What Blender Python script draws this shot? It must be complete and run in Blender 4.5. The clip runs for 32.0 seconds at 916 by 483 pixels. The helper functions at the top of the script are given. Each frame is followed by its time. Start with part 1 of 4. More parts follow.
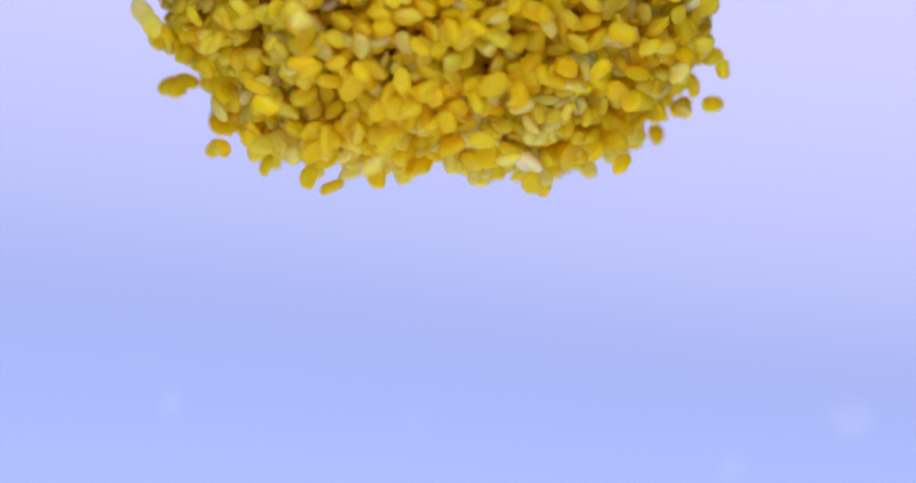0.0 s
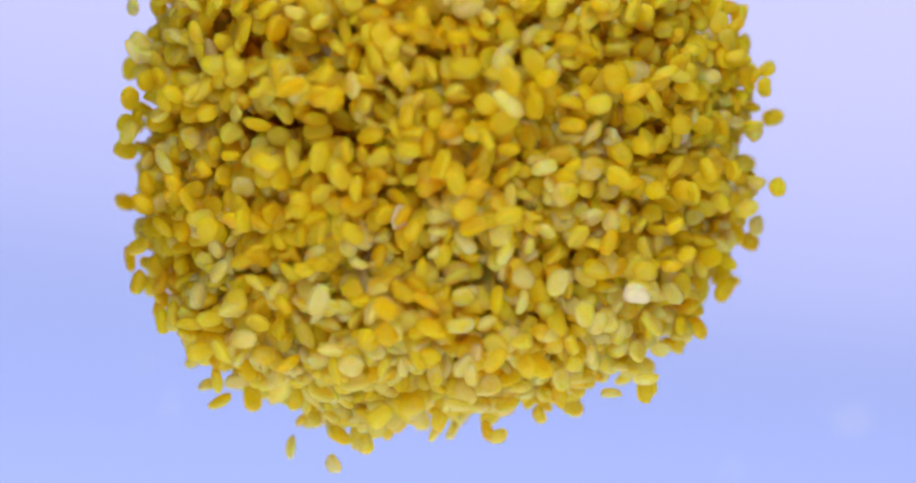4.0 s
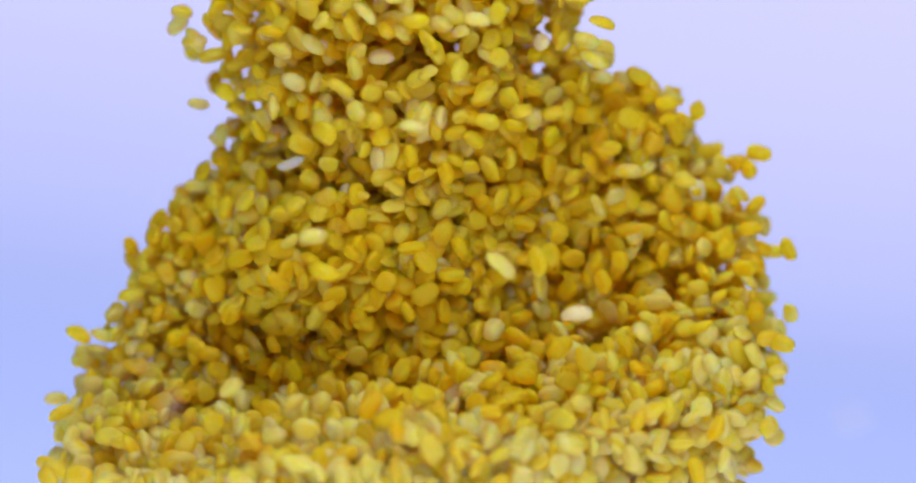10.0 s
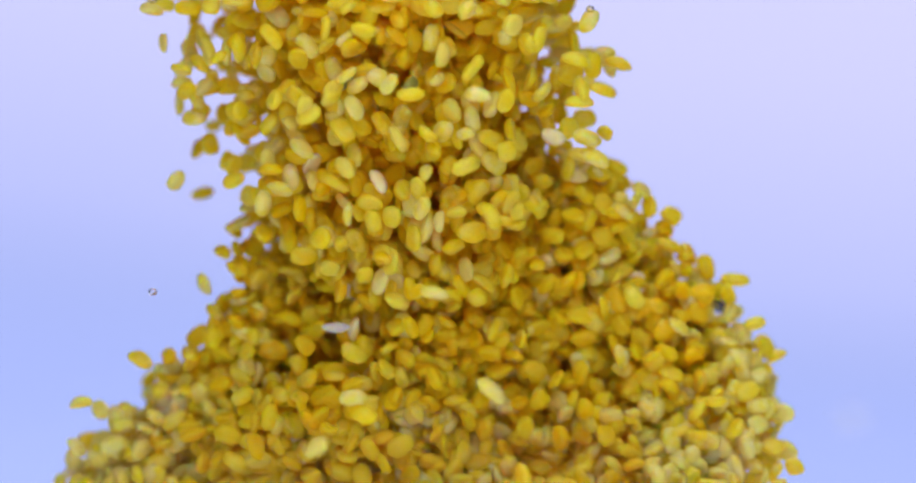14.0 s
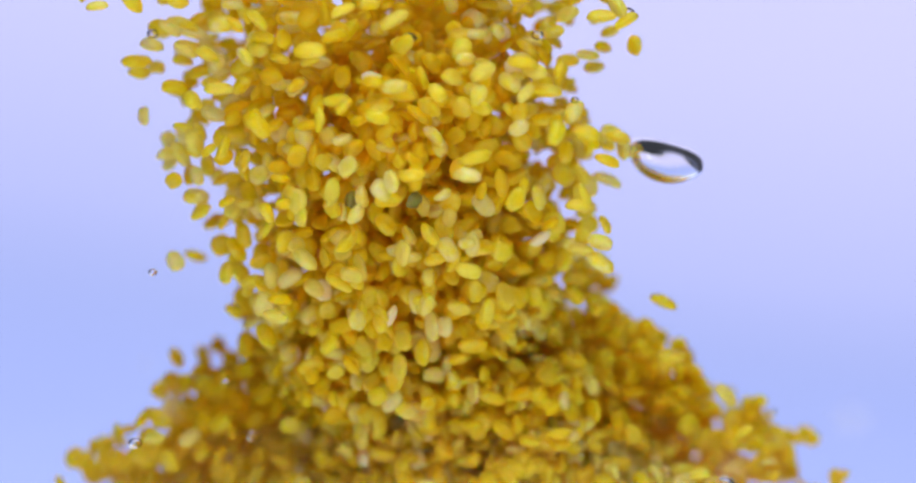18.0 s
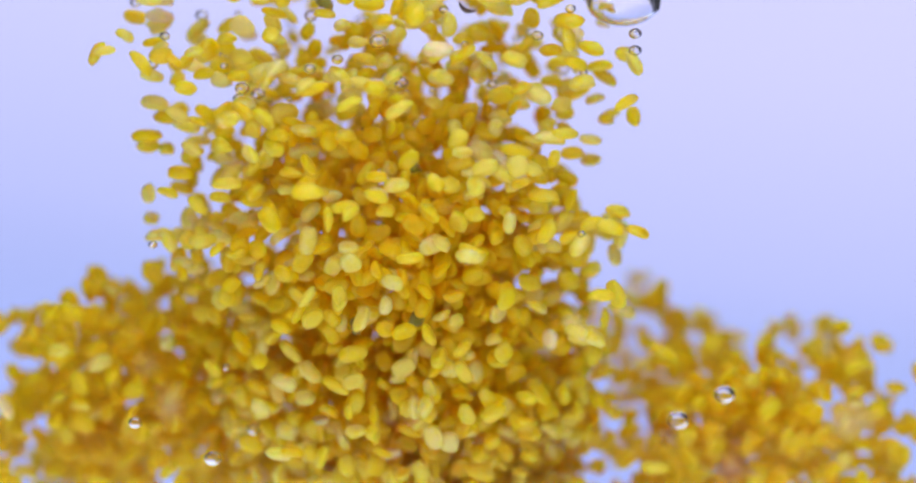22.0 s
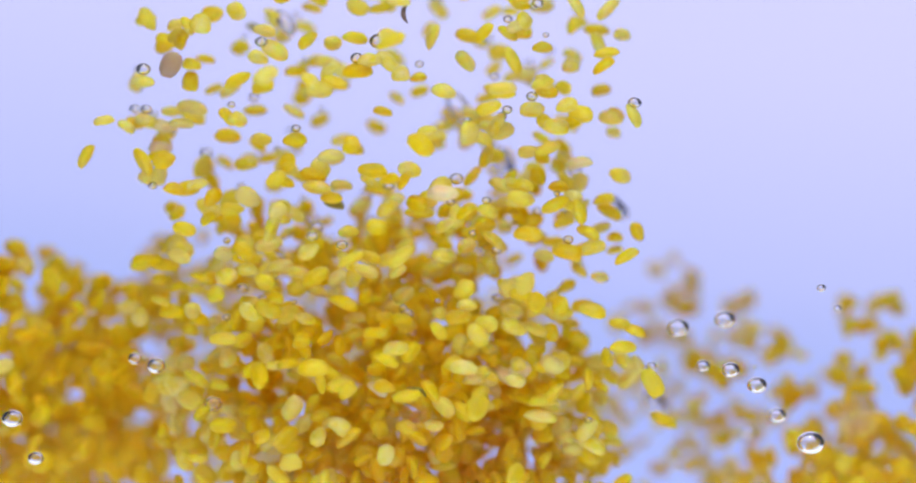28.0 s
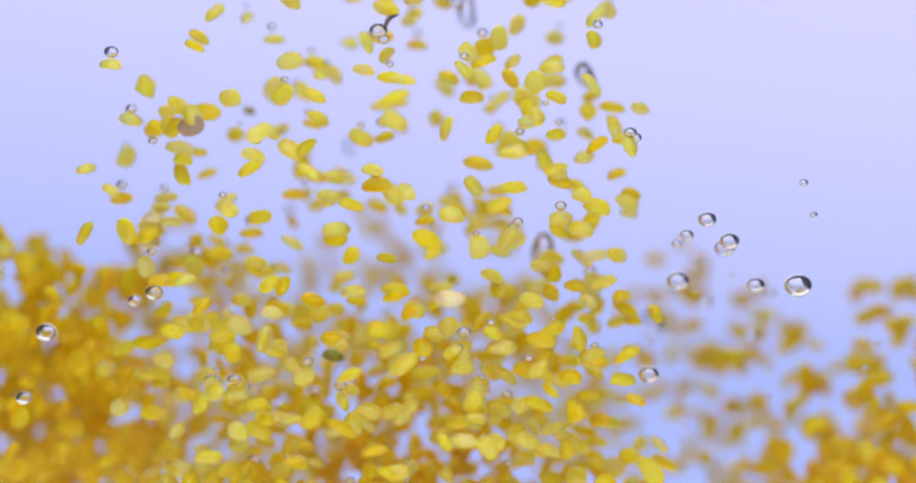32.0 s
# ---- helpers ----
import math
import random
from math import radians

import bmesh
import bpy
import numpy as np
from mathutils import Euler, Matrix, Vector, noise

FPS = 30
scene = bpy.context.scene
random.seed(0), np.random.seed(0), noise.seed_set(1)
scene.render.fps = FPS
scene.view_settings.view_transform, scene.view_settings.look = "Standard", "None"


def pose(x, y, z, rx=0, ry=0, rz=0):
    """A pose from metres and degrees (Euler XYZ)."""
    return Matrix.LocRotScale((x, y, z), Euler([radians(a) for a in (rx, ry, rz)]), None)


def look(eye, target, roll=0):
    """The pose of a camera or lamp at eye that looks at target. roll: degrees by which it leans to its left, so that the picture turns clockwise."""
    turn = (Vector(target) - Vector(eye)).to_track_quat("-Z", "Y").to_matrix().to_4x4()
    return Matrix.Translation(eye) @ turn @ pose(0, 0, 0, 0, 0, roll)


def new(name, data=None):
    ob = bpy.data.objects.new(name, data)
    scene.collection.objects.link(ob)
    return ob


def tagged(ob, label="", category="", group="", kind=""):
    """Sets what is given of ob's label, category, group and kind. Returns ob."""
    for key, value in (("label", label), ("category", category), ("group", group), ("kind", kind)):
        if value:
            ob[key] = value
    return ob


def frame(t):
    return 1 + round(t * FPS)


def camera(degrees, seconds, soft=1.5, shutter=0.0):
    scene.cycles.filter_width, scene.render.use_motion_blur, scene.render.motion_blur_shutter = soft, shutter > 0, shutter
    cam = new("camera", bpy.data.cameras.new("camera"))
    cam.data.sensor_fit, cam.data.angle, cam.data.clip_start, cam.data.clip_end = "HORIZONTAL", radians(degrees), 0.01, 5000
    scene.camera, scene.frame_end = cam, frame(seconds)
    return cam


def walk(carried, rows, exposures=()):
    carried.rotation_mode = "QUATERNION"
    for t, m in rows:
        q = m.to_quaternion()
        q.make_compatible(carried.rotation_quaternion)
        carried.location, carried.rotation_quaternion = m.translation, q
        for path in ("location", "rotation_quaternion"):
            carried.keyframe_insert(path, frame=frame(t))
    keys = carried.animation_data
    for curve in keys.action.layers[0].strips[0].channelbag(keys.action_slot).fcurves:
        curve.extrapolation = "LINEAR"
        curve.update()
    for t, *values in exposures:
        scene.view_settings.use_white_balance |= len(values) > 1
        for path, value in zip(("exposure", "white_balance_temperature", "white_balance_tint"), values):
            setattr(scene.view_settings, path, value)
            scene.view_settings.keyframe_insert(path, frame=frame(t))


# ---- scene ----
import itertools

cam = camera(26.0, 32.0, soft=2.5)
cam.data.dof.use_dof = True
cam.data.dof.focus_distance = 0.360
cam.data.dof.aperture_fstop = 7.1
EYE = pose(0, -0.3900, 0.1244, 85, 0, 0)
walk(cam, [(0, EYE), (32, EYE)], exposures=[(0, 0.05), (4, 0.07), (12, 0.11), (32, 0.11)])

# ---- light ----
scene.cycles.max_bounces, scene.cycles.diffuse_bounces, scene.cycles.transmission_bounces = 24, 12, 24
world = bpy.data.worlds.new("studio")
scene.world = world
world.use_nodes = True
world.node_tree.nodes["Background"].inputs[0].default_value = (0.60, 0.64, 0.80, 1)
world.node_tree.nodes["Background"].inputs[1].default_value = 0.06


def softbox(name, eye, target, size, power, color):
    lamp = bpy.data.lights.new(name, "AREA")
    lamp.shape, lamp.size, lamp.energy, lamp.color = "SQUARE", size, power, color
    ob = new(name, lamp)
    ob.matrix_world = look(eye, target)
    return ob


softbox("softbox_top", (0.02, -0.07, 0.55), (0, 0, 0.12), 0.14, 0.82, (0.94, 1.0, 1.04))
softbox("softbox_front", (0.0, -0.26, 0.30), (0, -0.03, 0.10), 0.20, 0.27, (0.94, 1.0, 1.04))


# ---- materials ----
def material(name):
    m = bpy.data.materials.new(name)
    m.use_nodes = True
    nt = m.node_tree
    nt.nodes.clear()
    out = nt.nodes.new("ShaderNodeOutputMaterial")
    return m, nt, out


def node(nt, kind, links=(), **values):
    n = nt.nodes.new(kind)
    for key, value in values.items():
        setattr(n, key, value)
    for socket, value in links:
        if isinstance(value, bpy.types.NodeSocket):
            nt.links.new(value, n.inputs[socket])
        else:
            n.inputs[socket].default_value = value
    return n


def ramp(nt, fac, stops, ease="LINEAR"):
    r = node(nt, "ShaderNodeValToRGB", [(0, fac)])
    els = r.color_ramp.elements
    r.color_ramp.interpolation = ease
    while len(els) < len(stops):
        els.new(0.5)
    for e, (p, c) in zip(els, stops):
        e.position, e.color = p, (*c, 1)
    return r.outputs[0]


def bean_material(name, stops, see_through=0.3, film=(0.96, 0.92, 0.24, 1), filmed=0.6):
    """Wet, waxy, slightly see-through seed flesh with a thin pale film left in patches."""
    m, nt, out = material(name)
    info = node(nt, "ShaderNodeObjectInfo")
    geo = node(nt, "ShaderNodeNewGeometry")
    tex = node(nt, "ShaderNodeTexCoord")
    both = node(nt, "ShaderNodeMath", [(0, info.outputs["Random"]), (1, geo.outputs["Random Per Island"])], operation="ADD")
    pick = node(nt, "ShaderNodeMath", [(0, both.outputs[0])], operation="FRACT")
    color = ramp(nt, pick.outputs[0], stops)
    blotch = node(nt, "ShaderNodeTexNoise", [("Vector", tex.outputs["Object"]), ("Scale", 420.0), ("Detail", 4.0), ("Roughness", 0.62), ("W", both.outputs[0])], noise_dimensions="4D")
    pale = node(nt, "ShaderNodeMapRange", [(0, blotch.outputs[0]), (1, 0.42), (2, 0.66), (3, 0.0), (4, filmed)])
    tint = node(nt, "ShaderNodeMix", [(0, pale.outputs[0]), (6, color), (7, film)], data_type="RGBA")
    grain = node(nt, "ShaderNodeTexNoise", [("Vector", tex.outputs["Object"]), ("Scale", 2600.0), ("Detail", 2.0)])
    bump = node(nt, "ShaderNodeBump", [("Strength", 0.25), ("Distance", 0.0002), ("Height", grain.outputs[0])])
    bump = node(nt, "ShaderNodeBump", [("Strength", 0.6), ("Distance", 0.0006), ("Height", blotch.outputs[0]), ("Normal", bump.outputs[0])])
    rough = node(nt, "ShaderNodeMapRange", [(0, blotch.outputs[0]), (1, 0.35), (2, 0.7), (3, 0.26), (4, 0.50)])
    skin = node(nt, "ShaderNodeBsdfPrincipled", [("Base Color", tint.outputs[2]), ("Roughness", rough.outputs[0]), ("IOR", 1.27), ("Normal", bump.outputs[0]),
                                                 ("Subsurface Weight", 0.9), ("Subsurface Radius", (1.0, 0.62, 0.14)), ("Subsurface Scale", 0.0020), ("Coat Weight", 0.3), ("Coat Roughness", 0.18), ("Coat IOR", 1.3)])
    deep = node(nt, "ShaderNodeMix", [(0, 1.0), (6, tint.outputs[2]), (7, (1.0, 0.84, 0.04, 1))], data_type="RGBA", blend_type="MULTIPLY")
    glow = node(nt, "ShaderNodeBsdfTranslucent", [("Color", deep.outputs[2])])
    mix = node(nt, "ShaderNodeMixShader", [(0, see_through), (1, skin.outputs[0]), (2, glow.outputs[0])])
    nt.links.new(mix.outputs[0], out.inputs[0])
    return m


BEAN = bean_material("split_bean_yellow", [(0.0, (0.955, 0.895, 0.11)), (0.18, (0.955, 0.875, 0.06)), (0.42, (0.955, 0.84, 0.03)), (0.66, (0.955, 0.80, 0.015)), (0.80, (0.955, 0.75, 0.01)), (0.84, (0.955, 0.875, 0.09)), (0.92, (0.955, 0.895, 0.20)), (1.0, (0.955, 0.895, 0.32))], 0.52)
BEAN_DUSTY = bean_material("split_bean_dusty", [(0.0, (0.95, 0.90, 0.22)), (0.30, (0.95, 0.875, 0.13)), (0.60, (0.95, 0.84, 0.06)), (0.80, (0.95, 0.875, 0.18)), (1.0, (0.95, 0.90, 0.36))], 0.45, (0.95, 0.93, 0.52, 1), 0.85)
# same beans, more amber: the warm shade deep in the mass is in the colour
BEAN_AMBER_SHADE = bean_material("split_bean_amber_shade", [(0.0, (0.96, 0.87, 0.04)), (0.35, (0.96, 0.84, 0.025)), (0.75, (0.96, 0.80, 0.012)), (1.0, (0.96, 0.74, 0.01))], 0.58, (0.96, 0.90, 0.14, 1), 0.5)
BEAN_PALE = bean_material("split_bean_pale", [(0.0, (0.95, 0.86, 0.50)), (1.0, (0.95, 0.80, 0.48))], 0.3, (0.96, 0.90, 0.72, 1))
BEAN_GREEN = bean_material("bean_green_husk", [(0.0, (0.20, 0.22, 0.04)), (1.0, (0.32, 0.30, 0.05))], 0.1, (0.40, 0.36, 0.12, 1))
BEAN_BROWN = bean_material("bean_brown_husk", [(0.0, (0.62, 0.48, 0.34)), (1.0, (0.56, 0.42, 0.30))], 0.35, (0.60, 0.46, 0.40, 1))


def husk_material():
    m, nt, out = material("dark_husk")
    tex = node(nt, "ShaderNodeTexCoord")
    n = node(nt, "ShaderNodeTexNoise", [("Vector", tex.outputs["Object"]), ("Scale", 900.0), ("Detail", 3.0)])
    c = ramp(nt, n.outputs[0], [(0.3, (0.05, 0.035, 0.04)), (0.7, (0.20, 0.13, 0.11))])
    b = node(nt, "ShaderNodeBsdfPrincipled", [("Base Color", c), ("Roughness", 0.5)])
    nt.links.new(b.outputs[0], out.inputs[0])
    return m


HUSK = husk_material()
FLAKE = bean_material("papery_husk", [(0.0, (0.70, 0.66, 0.62)), (1.0, (0.60, 0.56, 0.52))], 0.4, (0.80, 0.78, 0.76, 1))


def air_material():
    """Air in water: light bends the other way than in a glass ball."""
    m, nt, out = material("air_bubble")
    b = node(nt, "ShaderNodeBsdfGlass", [("Color", (1, 1, 1, 1)), ("Roughness", 0.0), ("IOR", 0.75)])
    nt.links.new(b.outputs[0], out.inputs[0])
    return m


AIR = air_material()


def glass_material():
    m, nt, out = material("tank_glass")
    b = node(nt, "ShaderNodeBsdfGlass", [("Color", (1, 1, 1, 1)), ("Roughness", 0.0), ("IOR", 1.12)])
    nt.links.new(b.outputs[0], out.inputs[0])
    return m


GLASS = glass_material()


def spot_material():
    m, nt, out = material("dried_water_mark")
    t = node(nt, "ShaderNodeBsdfTransparent")
    d = node(nt, "ShaderNodeBsdfTranslucent", [("Color", (0.85, 0.85, 0.90, 1))])
    tex = node(nt, "ShaderNodeTexCoord")
    n = node(nt, "ShaderNodeTexNoise", [("Vector", tex.outputs["Object"]), ("Scale", 300.0), ("Detail", 2.0)])
    f = node(nt, "ShaderNodeMapRange", [(0, n.outputs[0]), (1, 0.3), (2, 0.7), (3, 0.02), (4, 0.12)])
    mix = node(nt, "ShaderNodeMixShader", [(0, f.outputs[0]), (1, t.outputs[0]), (2, d.outputs[0])])
    nt.links.new(mix.outputs[0], out.inputs[0])
    return m


MARK = spot_material()


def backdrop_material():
    """Glowing sheet, light gradient in its colour: lavender above, bluer towards its foot."""
    m, nt, out = material("glowing_backdrop_sheet")
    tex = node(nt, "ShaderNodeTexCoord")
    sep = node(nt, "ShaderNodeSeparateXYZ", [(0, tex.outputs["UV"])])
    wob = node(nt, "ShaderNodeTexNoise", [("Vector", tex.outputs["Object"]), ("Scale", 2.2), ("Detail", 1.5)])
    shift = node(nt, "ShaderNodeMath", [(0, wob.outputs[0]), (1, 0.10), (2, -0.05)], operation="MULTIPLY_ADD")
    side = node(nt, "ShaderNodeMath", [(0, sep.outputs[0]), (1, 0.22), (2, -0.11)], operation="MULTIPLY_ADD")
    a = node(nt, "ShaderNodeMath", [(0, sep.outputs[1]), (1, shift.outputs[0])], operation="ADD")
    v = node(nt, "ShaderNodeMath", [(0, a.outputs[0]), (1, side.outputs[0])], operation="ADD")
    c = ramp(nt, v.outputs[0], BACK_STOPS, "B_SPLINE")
    # out-of-view front floor glows whiter, added to light the beans from below
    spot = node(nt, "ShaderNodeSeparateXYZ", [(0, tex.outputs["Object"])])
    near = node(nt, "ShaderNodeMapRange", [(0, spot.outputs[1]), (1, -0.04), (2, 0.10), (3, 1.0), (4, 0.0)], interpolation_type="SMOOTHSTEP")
    floor_glow = node(nt, "ShaderNodeMix", [(0, near.outputs[0]), (6, c), (7, (1.05, 1.10, 1.15, 1))], data_type="RGBA")
    e = node(nt, "ShaderNodeEmission", [(0, floor_glow.outputs[2]), (1, 1.0)])
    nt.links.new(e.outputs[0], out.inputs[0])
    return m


# emission colours from foot to top, with the sheet's light fall-off painted in
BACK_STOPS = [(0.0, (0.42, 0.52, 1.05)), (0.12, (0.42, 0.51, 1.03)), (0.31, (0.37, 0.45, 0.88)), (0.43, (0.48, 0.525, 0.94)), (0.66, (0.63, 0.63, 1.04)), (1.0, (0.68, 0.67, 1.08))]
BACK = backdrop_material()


# ---- mesh helpers ----
def mesh_of(name, verts, faces, mat, smooth=True):
    me = bpy.data.meshes.new(name)
    me.from_pydata([tuple(v) for v in verts], [], faces)
    me.materials.append(mat)
    if smooth:
        me.polygons.foreach_set("use_smooth", [True] * len(me.polygons))
    me.update()
    return me


def ball(rings, sides):
    """Vertices and faces of a unit ball."""
    vs, fs = [(0, 0, 1)], []
    for i in range(1, rings):
        a = math.pi * i / rings
        for j in range(sides):
            b = 2 * math.pi * j / sides
            vs.append((math.sin(a) * math.cos(b), math.sin(a) * math.sin(b), math.cos(a)))
    vs.append((0, 0, -1))
    for j in range(sides):
        k = (j + 1) % sides
        fs.append((0, 1 + j, 1 + k))
        for i in range(rings - 2):
            p, q = 1 + i * sides, 1 + (i + 1) * sides
            fs.append((p + j, q + j, q + k, p + k))
        p = 1 + (rings - 2) * sides
        fs.append((p + j, len(vs) - 1, p + k))
    return np.array(vs), fs


# ---- structure ----
def backdrop():
    """Seamless sheet: flat under the water, then curved up behind it."""
    prof = [(-0.55, 0.0), (-0.2, 0.0), (0.1, 0.0)]
    R = 0.30
    for i in range(1, 17):
        a = math.pi / 2 * i / 16
        prof.append((0.1 + R * math.sin(a), R - R * math.cos(a)))
    prof += [(0.4, 0.42), (0.4, 0.52)]
    xs = np.linspace(-0.24, 0.24, 17)
    vs, fs, uv = [], [], []
    for y, z in prof:
        for x in xs:
            vs.append((x, y, z))
            uv.append((min(max(x / 0.6 + 0.5, 0), 1), float(np.clip(math.atan2(y - 0.1, 0.3 - z) / (math.pi / 2), 0, 1)) if y > 0.1 and z < 0.3 else float(z >= 0.3)))
    n = len(xs)
    for i in range(len(prof) - 1):
        for j in range(n - 1):
            fs.append((i * n + j, i * n + j + 1, (i + 1) * n + j + 1, (i + 1) * n + j))
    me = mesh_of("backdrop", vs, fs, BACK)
    layer = me.uv_layers.new(name="sheet")
    for li, loop in enumerate(me.loops):
        layer.data[li].uv = uv[loop.vertex_index]
    ob = new("backdrop", me)
    sol = ob.modifiers.new("thickness", "SOLIDIFY")
    sol.thickness, sol.offset = 0.003, -1
    return tagged(ob, "seamless lavender blue glowing backdrop sheet", "backdrop", kind="structure")


backdrop()


def box_mesh(name, size, mat):
    bm = bmesh.new()
    bmesh.ops.create_cube(bm, size=1)
    bmesh.ops.scale(bm, vec=size, verts=bm.verts)
    bmesh.ops.bevel(bm, geom=bm.edges[:], offset=min(size) * 0.2, segments=2, affect="EDGES")
    me = bpy.data.meshes.new(name)
    bm.to_mesh(me)
    bm.free()
    me.materials.append(mat)
    return me


pane = new("window_1", box_mesh("window_1", (0.56, 0.004, 0.46), GLASS))
pane.location = (0, -0.130, 0.233)
pane.visible_shadow = False
tagged(pane, "clear glass front pane of the water tank", "glass pane", kind="structure")

# ---- places: u right of the axis, w down from the top of the picture field, both in bean units ----
K = 1.153e-4
CZ, CW = 0.0903, 413.0


def place(u, d, w):
    """Column units to metres: u right, d away, w down."""
    return (u - 34) * K, d * K, CZ - (w - CW) * K / 0.978


def table(ts, vs):
    ts, vs = np.array(ts, float), np.array(vs, float)
    return lambda t: np.interp(t, ts, vs)


# The sinking cap: how far from the axis, and how far down, each ring of it is, ring by ring from the bottom to the shoulder.
CAP_T = [0, 1, 2, 3.5, 5.5, 7, 9, 11, 13, 15, 17]
CAP_R = np.array([
    [0, 10, 20, 45, 120, 210, 320, 410, 480, 520, 540],
    [80, 112, 142, 190, 345, 440, 545, 615, 665, 660, 640],
    [142, 178, 218, 282, 425, 525, 605, 639, 625, 590, 560],
    [212, 248, 286, 380, 522, 585, 605, 575, 530, 470, 400],
    [282, 334, 390, 468, 530, 545, 520, 480, 430, 380, 330],
    [400, 445, 490, 510, 500, 475, 430, 377, 335, 295, 260],
    [470, 480, 485, 465, 385, 340, 320, 300, 300, 285, 270],
    [462, 468, 470, 440, 330, 290, 250, 225, 220, 230, 240]], float)
CAP_W = np.array([
    [234, 356, 505, 636, 880, 980, 1040, 1060, 1070, 1080, 1090],
    [230, 340, 464, 600, 765, 820, 850, 830, 800, 790, 810],
    [222, 322, 430, 564, 705, 748, 741, 720, 700, 700, 745],
    [228, 318, 410, 518, 578, 575, 548, 542, 580, 645, 725],
    [222, 290, 350, 392, 400, 395, 410, 455, 530, 610, 710],
    [170, 215, 225, 205, 210, 211, 247, 309, 398, 490, 600],
    [40, 50, 45, 35, 60, 105, 190, 270, 345, 440, 540],
    [-130, -120, -115, -100, -60, 10, 120, 220, 310, 400, 490]], float)

# Towards the front the shoulder is drawn into the stream sooner: its lower and upper rings there.
FRONT_LOW = np.array([
    [230, 340, 464, 600, 765, 820, 850, 880, 950, 1010, 1060],
    [222, 322, 430, 564, 690, 700, 700, 740, 835, 920, 1000],
    [228, 318, 410, 518, 578, 610, 655, 720, 840, 940, 1020]], float)
FRONT_R = np.array([
    [300, 355, 405, 440, 400, 310, 205, 175, 170, 180, 190],
    [400, 435, 450, 445, 400, 320, 235, 190, 180, 185, 190],
    [465, 478, 482, 465, 400, 335, 280, 235, 205, 200, 200],
    [458, 466, 470, 445, 355, 315, 285, 250, 220, 210, 210]], float)
FRONT_W = np.array([
    [235, 300, 352, 358, 350, 410, 560, 690, 790, 880, 960],
    [168, 198, 195, 185, 185, 265, 380, 505, 620, 700, 800],
    [51, 65, 75, 95, 155, 235, 365, 500, 620, 740, 850],
    [-120, -105, -90, -60, 0, 90, 220, 360, 490, 610, 730]], float)

rng = np.random.default_rng(7)


def cap_path(q, s, th, jr, jw, t):
    """A bean of the cap: q its ring (0 bottom, 7 shoulder), s how deep inside it sits, th its bearing."""
    rs = np.array([np.interp(t, CAP_T, row) for row in CAP_R])
    ws = np.array([np.interp(t, CAP_T, row) for row in CAP_W])
    f = float(np.clip((-math.sin(th) - 0.02) / 0.48, 0, 1))
    f = f * f * (3 - 2 * f)
    for i in range(4):
        if i < 3:
            ws[1 + i] += f * (np.interp(t, CAP_T, FRONT_LOW[i]) - ws[1 + i])
        rs[4 + i] += f * (np.interp(t, CAP_T, FRONT_R[i]) - rs[4 + i])
        ws[4 + i] += f * (np.interp(t, CAP_T, FRONT_W[i]) - ws[4 + i])
    late = max(0.0, t - 16)
    r, w = np.interp(q, range(8), rs), np.interp(q, range(8), ws)
    w += late * 75 + f * 35 * max(0.0, t - 13)
    r -= late * 8
    r *= (1 - 0.32 * s) * (1 - 0.05 * max(0.0, 1 - t / 2))
    w -= 16 * max(0.0, 1 - t / 2.5)
    r *= 1 - 0.07 * np.clip((t - 5) / 3, 0, 1) * np.clip((4 - q) / 1.5, 0, 1)
    w -= 120 * s * (1 - q / 8) * np.interp(t, [0, 3.5, 8], [1, 1, -0.6])
    loose = 0.34 + 0.20 * min(t / 5, 1) + 0.05 * t
    wave = math.sin(2 * th + 0.8) * 0.03 + math.sin(3 * th + 2.0) * 0.03
    r = abs(r * (1 + wave) + jr * loose)
    w += jw * loose + (np.interp(t, [0, 5, 10, 14, 18], [0, -20, -85, -85, -50]) * math.cos(th) * (1 - 0.75 * np.clip((q - 4.5) / 2, 0, 1)) if math.cos(th) > 0 else -np.interp(t, [0, 5, 10, 13, 15, 17, 19], [0, 20, 42, 65, 125, 190, 260]) * math.cos(th)) + 10 * math.sin(5 * th)
    lean = np.clip((t - 3.5) / 4, 0, 1) * (25 - 75 * np.clip(w / 826, 0, 1))
    lean += f * (S_MID(t) - 25) * np.clip((q - 3.5) / 2, 0, 1) * np.clip((t - 5) / 3, 0, 1)
    return np.array((r * math.cos(th) + lean, r * math.sin(th), w))


S_WIDE = table([0, 3.5, 5.5, 7, 9, 13, 16.5, 19, 23, 28, 32], [465, 470, 355, 315, 300, 340, 380, 400, 385, 395, 420])
S_NECK = table([0, 4, 7, 9, 13, 16.5, 19, 23, 28, 32], [0, 0.05, 0.20, 0.40, 0.45, 0.40, 0.25, 0.10, 0.02, 0])
S_FAST = table([0, 2, 3.5, 5.5, 7, 14, 20, 28, 32], [14, 15, 26, 44, 54, 53, 52, 50, 48])
S_LEAN = table([0, 18, 26, 32], [1, 1, 0.3, 0.2])
S_BACK = table([0, 12, 16, 19, 22, 25, 32], [0, 0, 160, 290, 240, 90, 0])
S_MID = table([0, 5, 9, 13, 16, 20, 32], [0, -10, -60, -82, -102, -106, -100])


def stream_speed(w, t, rho):
    return S_FAST(t) * (1.22 - 0.55 * rho * rho) * (0.82 + 0.55 * np.clip(w / 826, -0.1, 1.3))


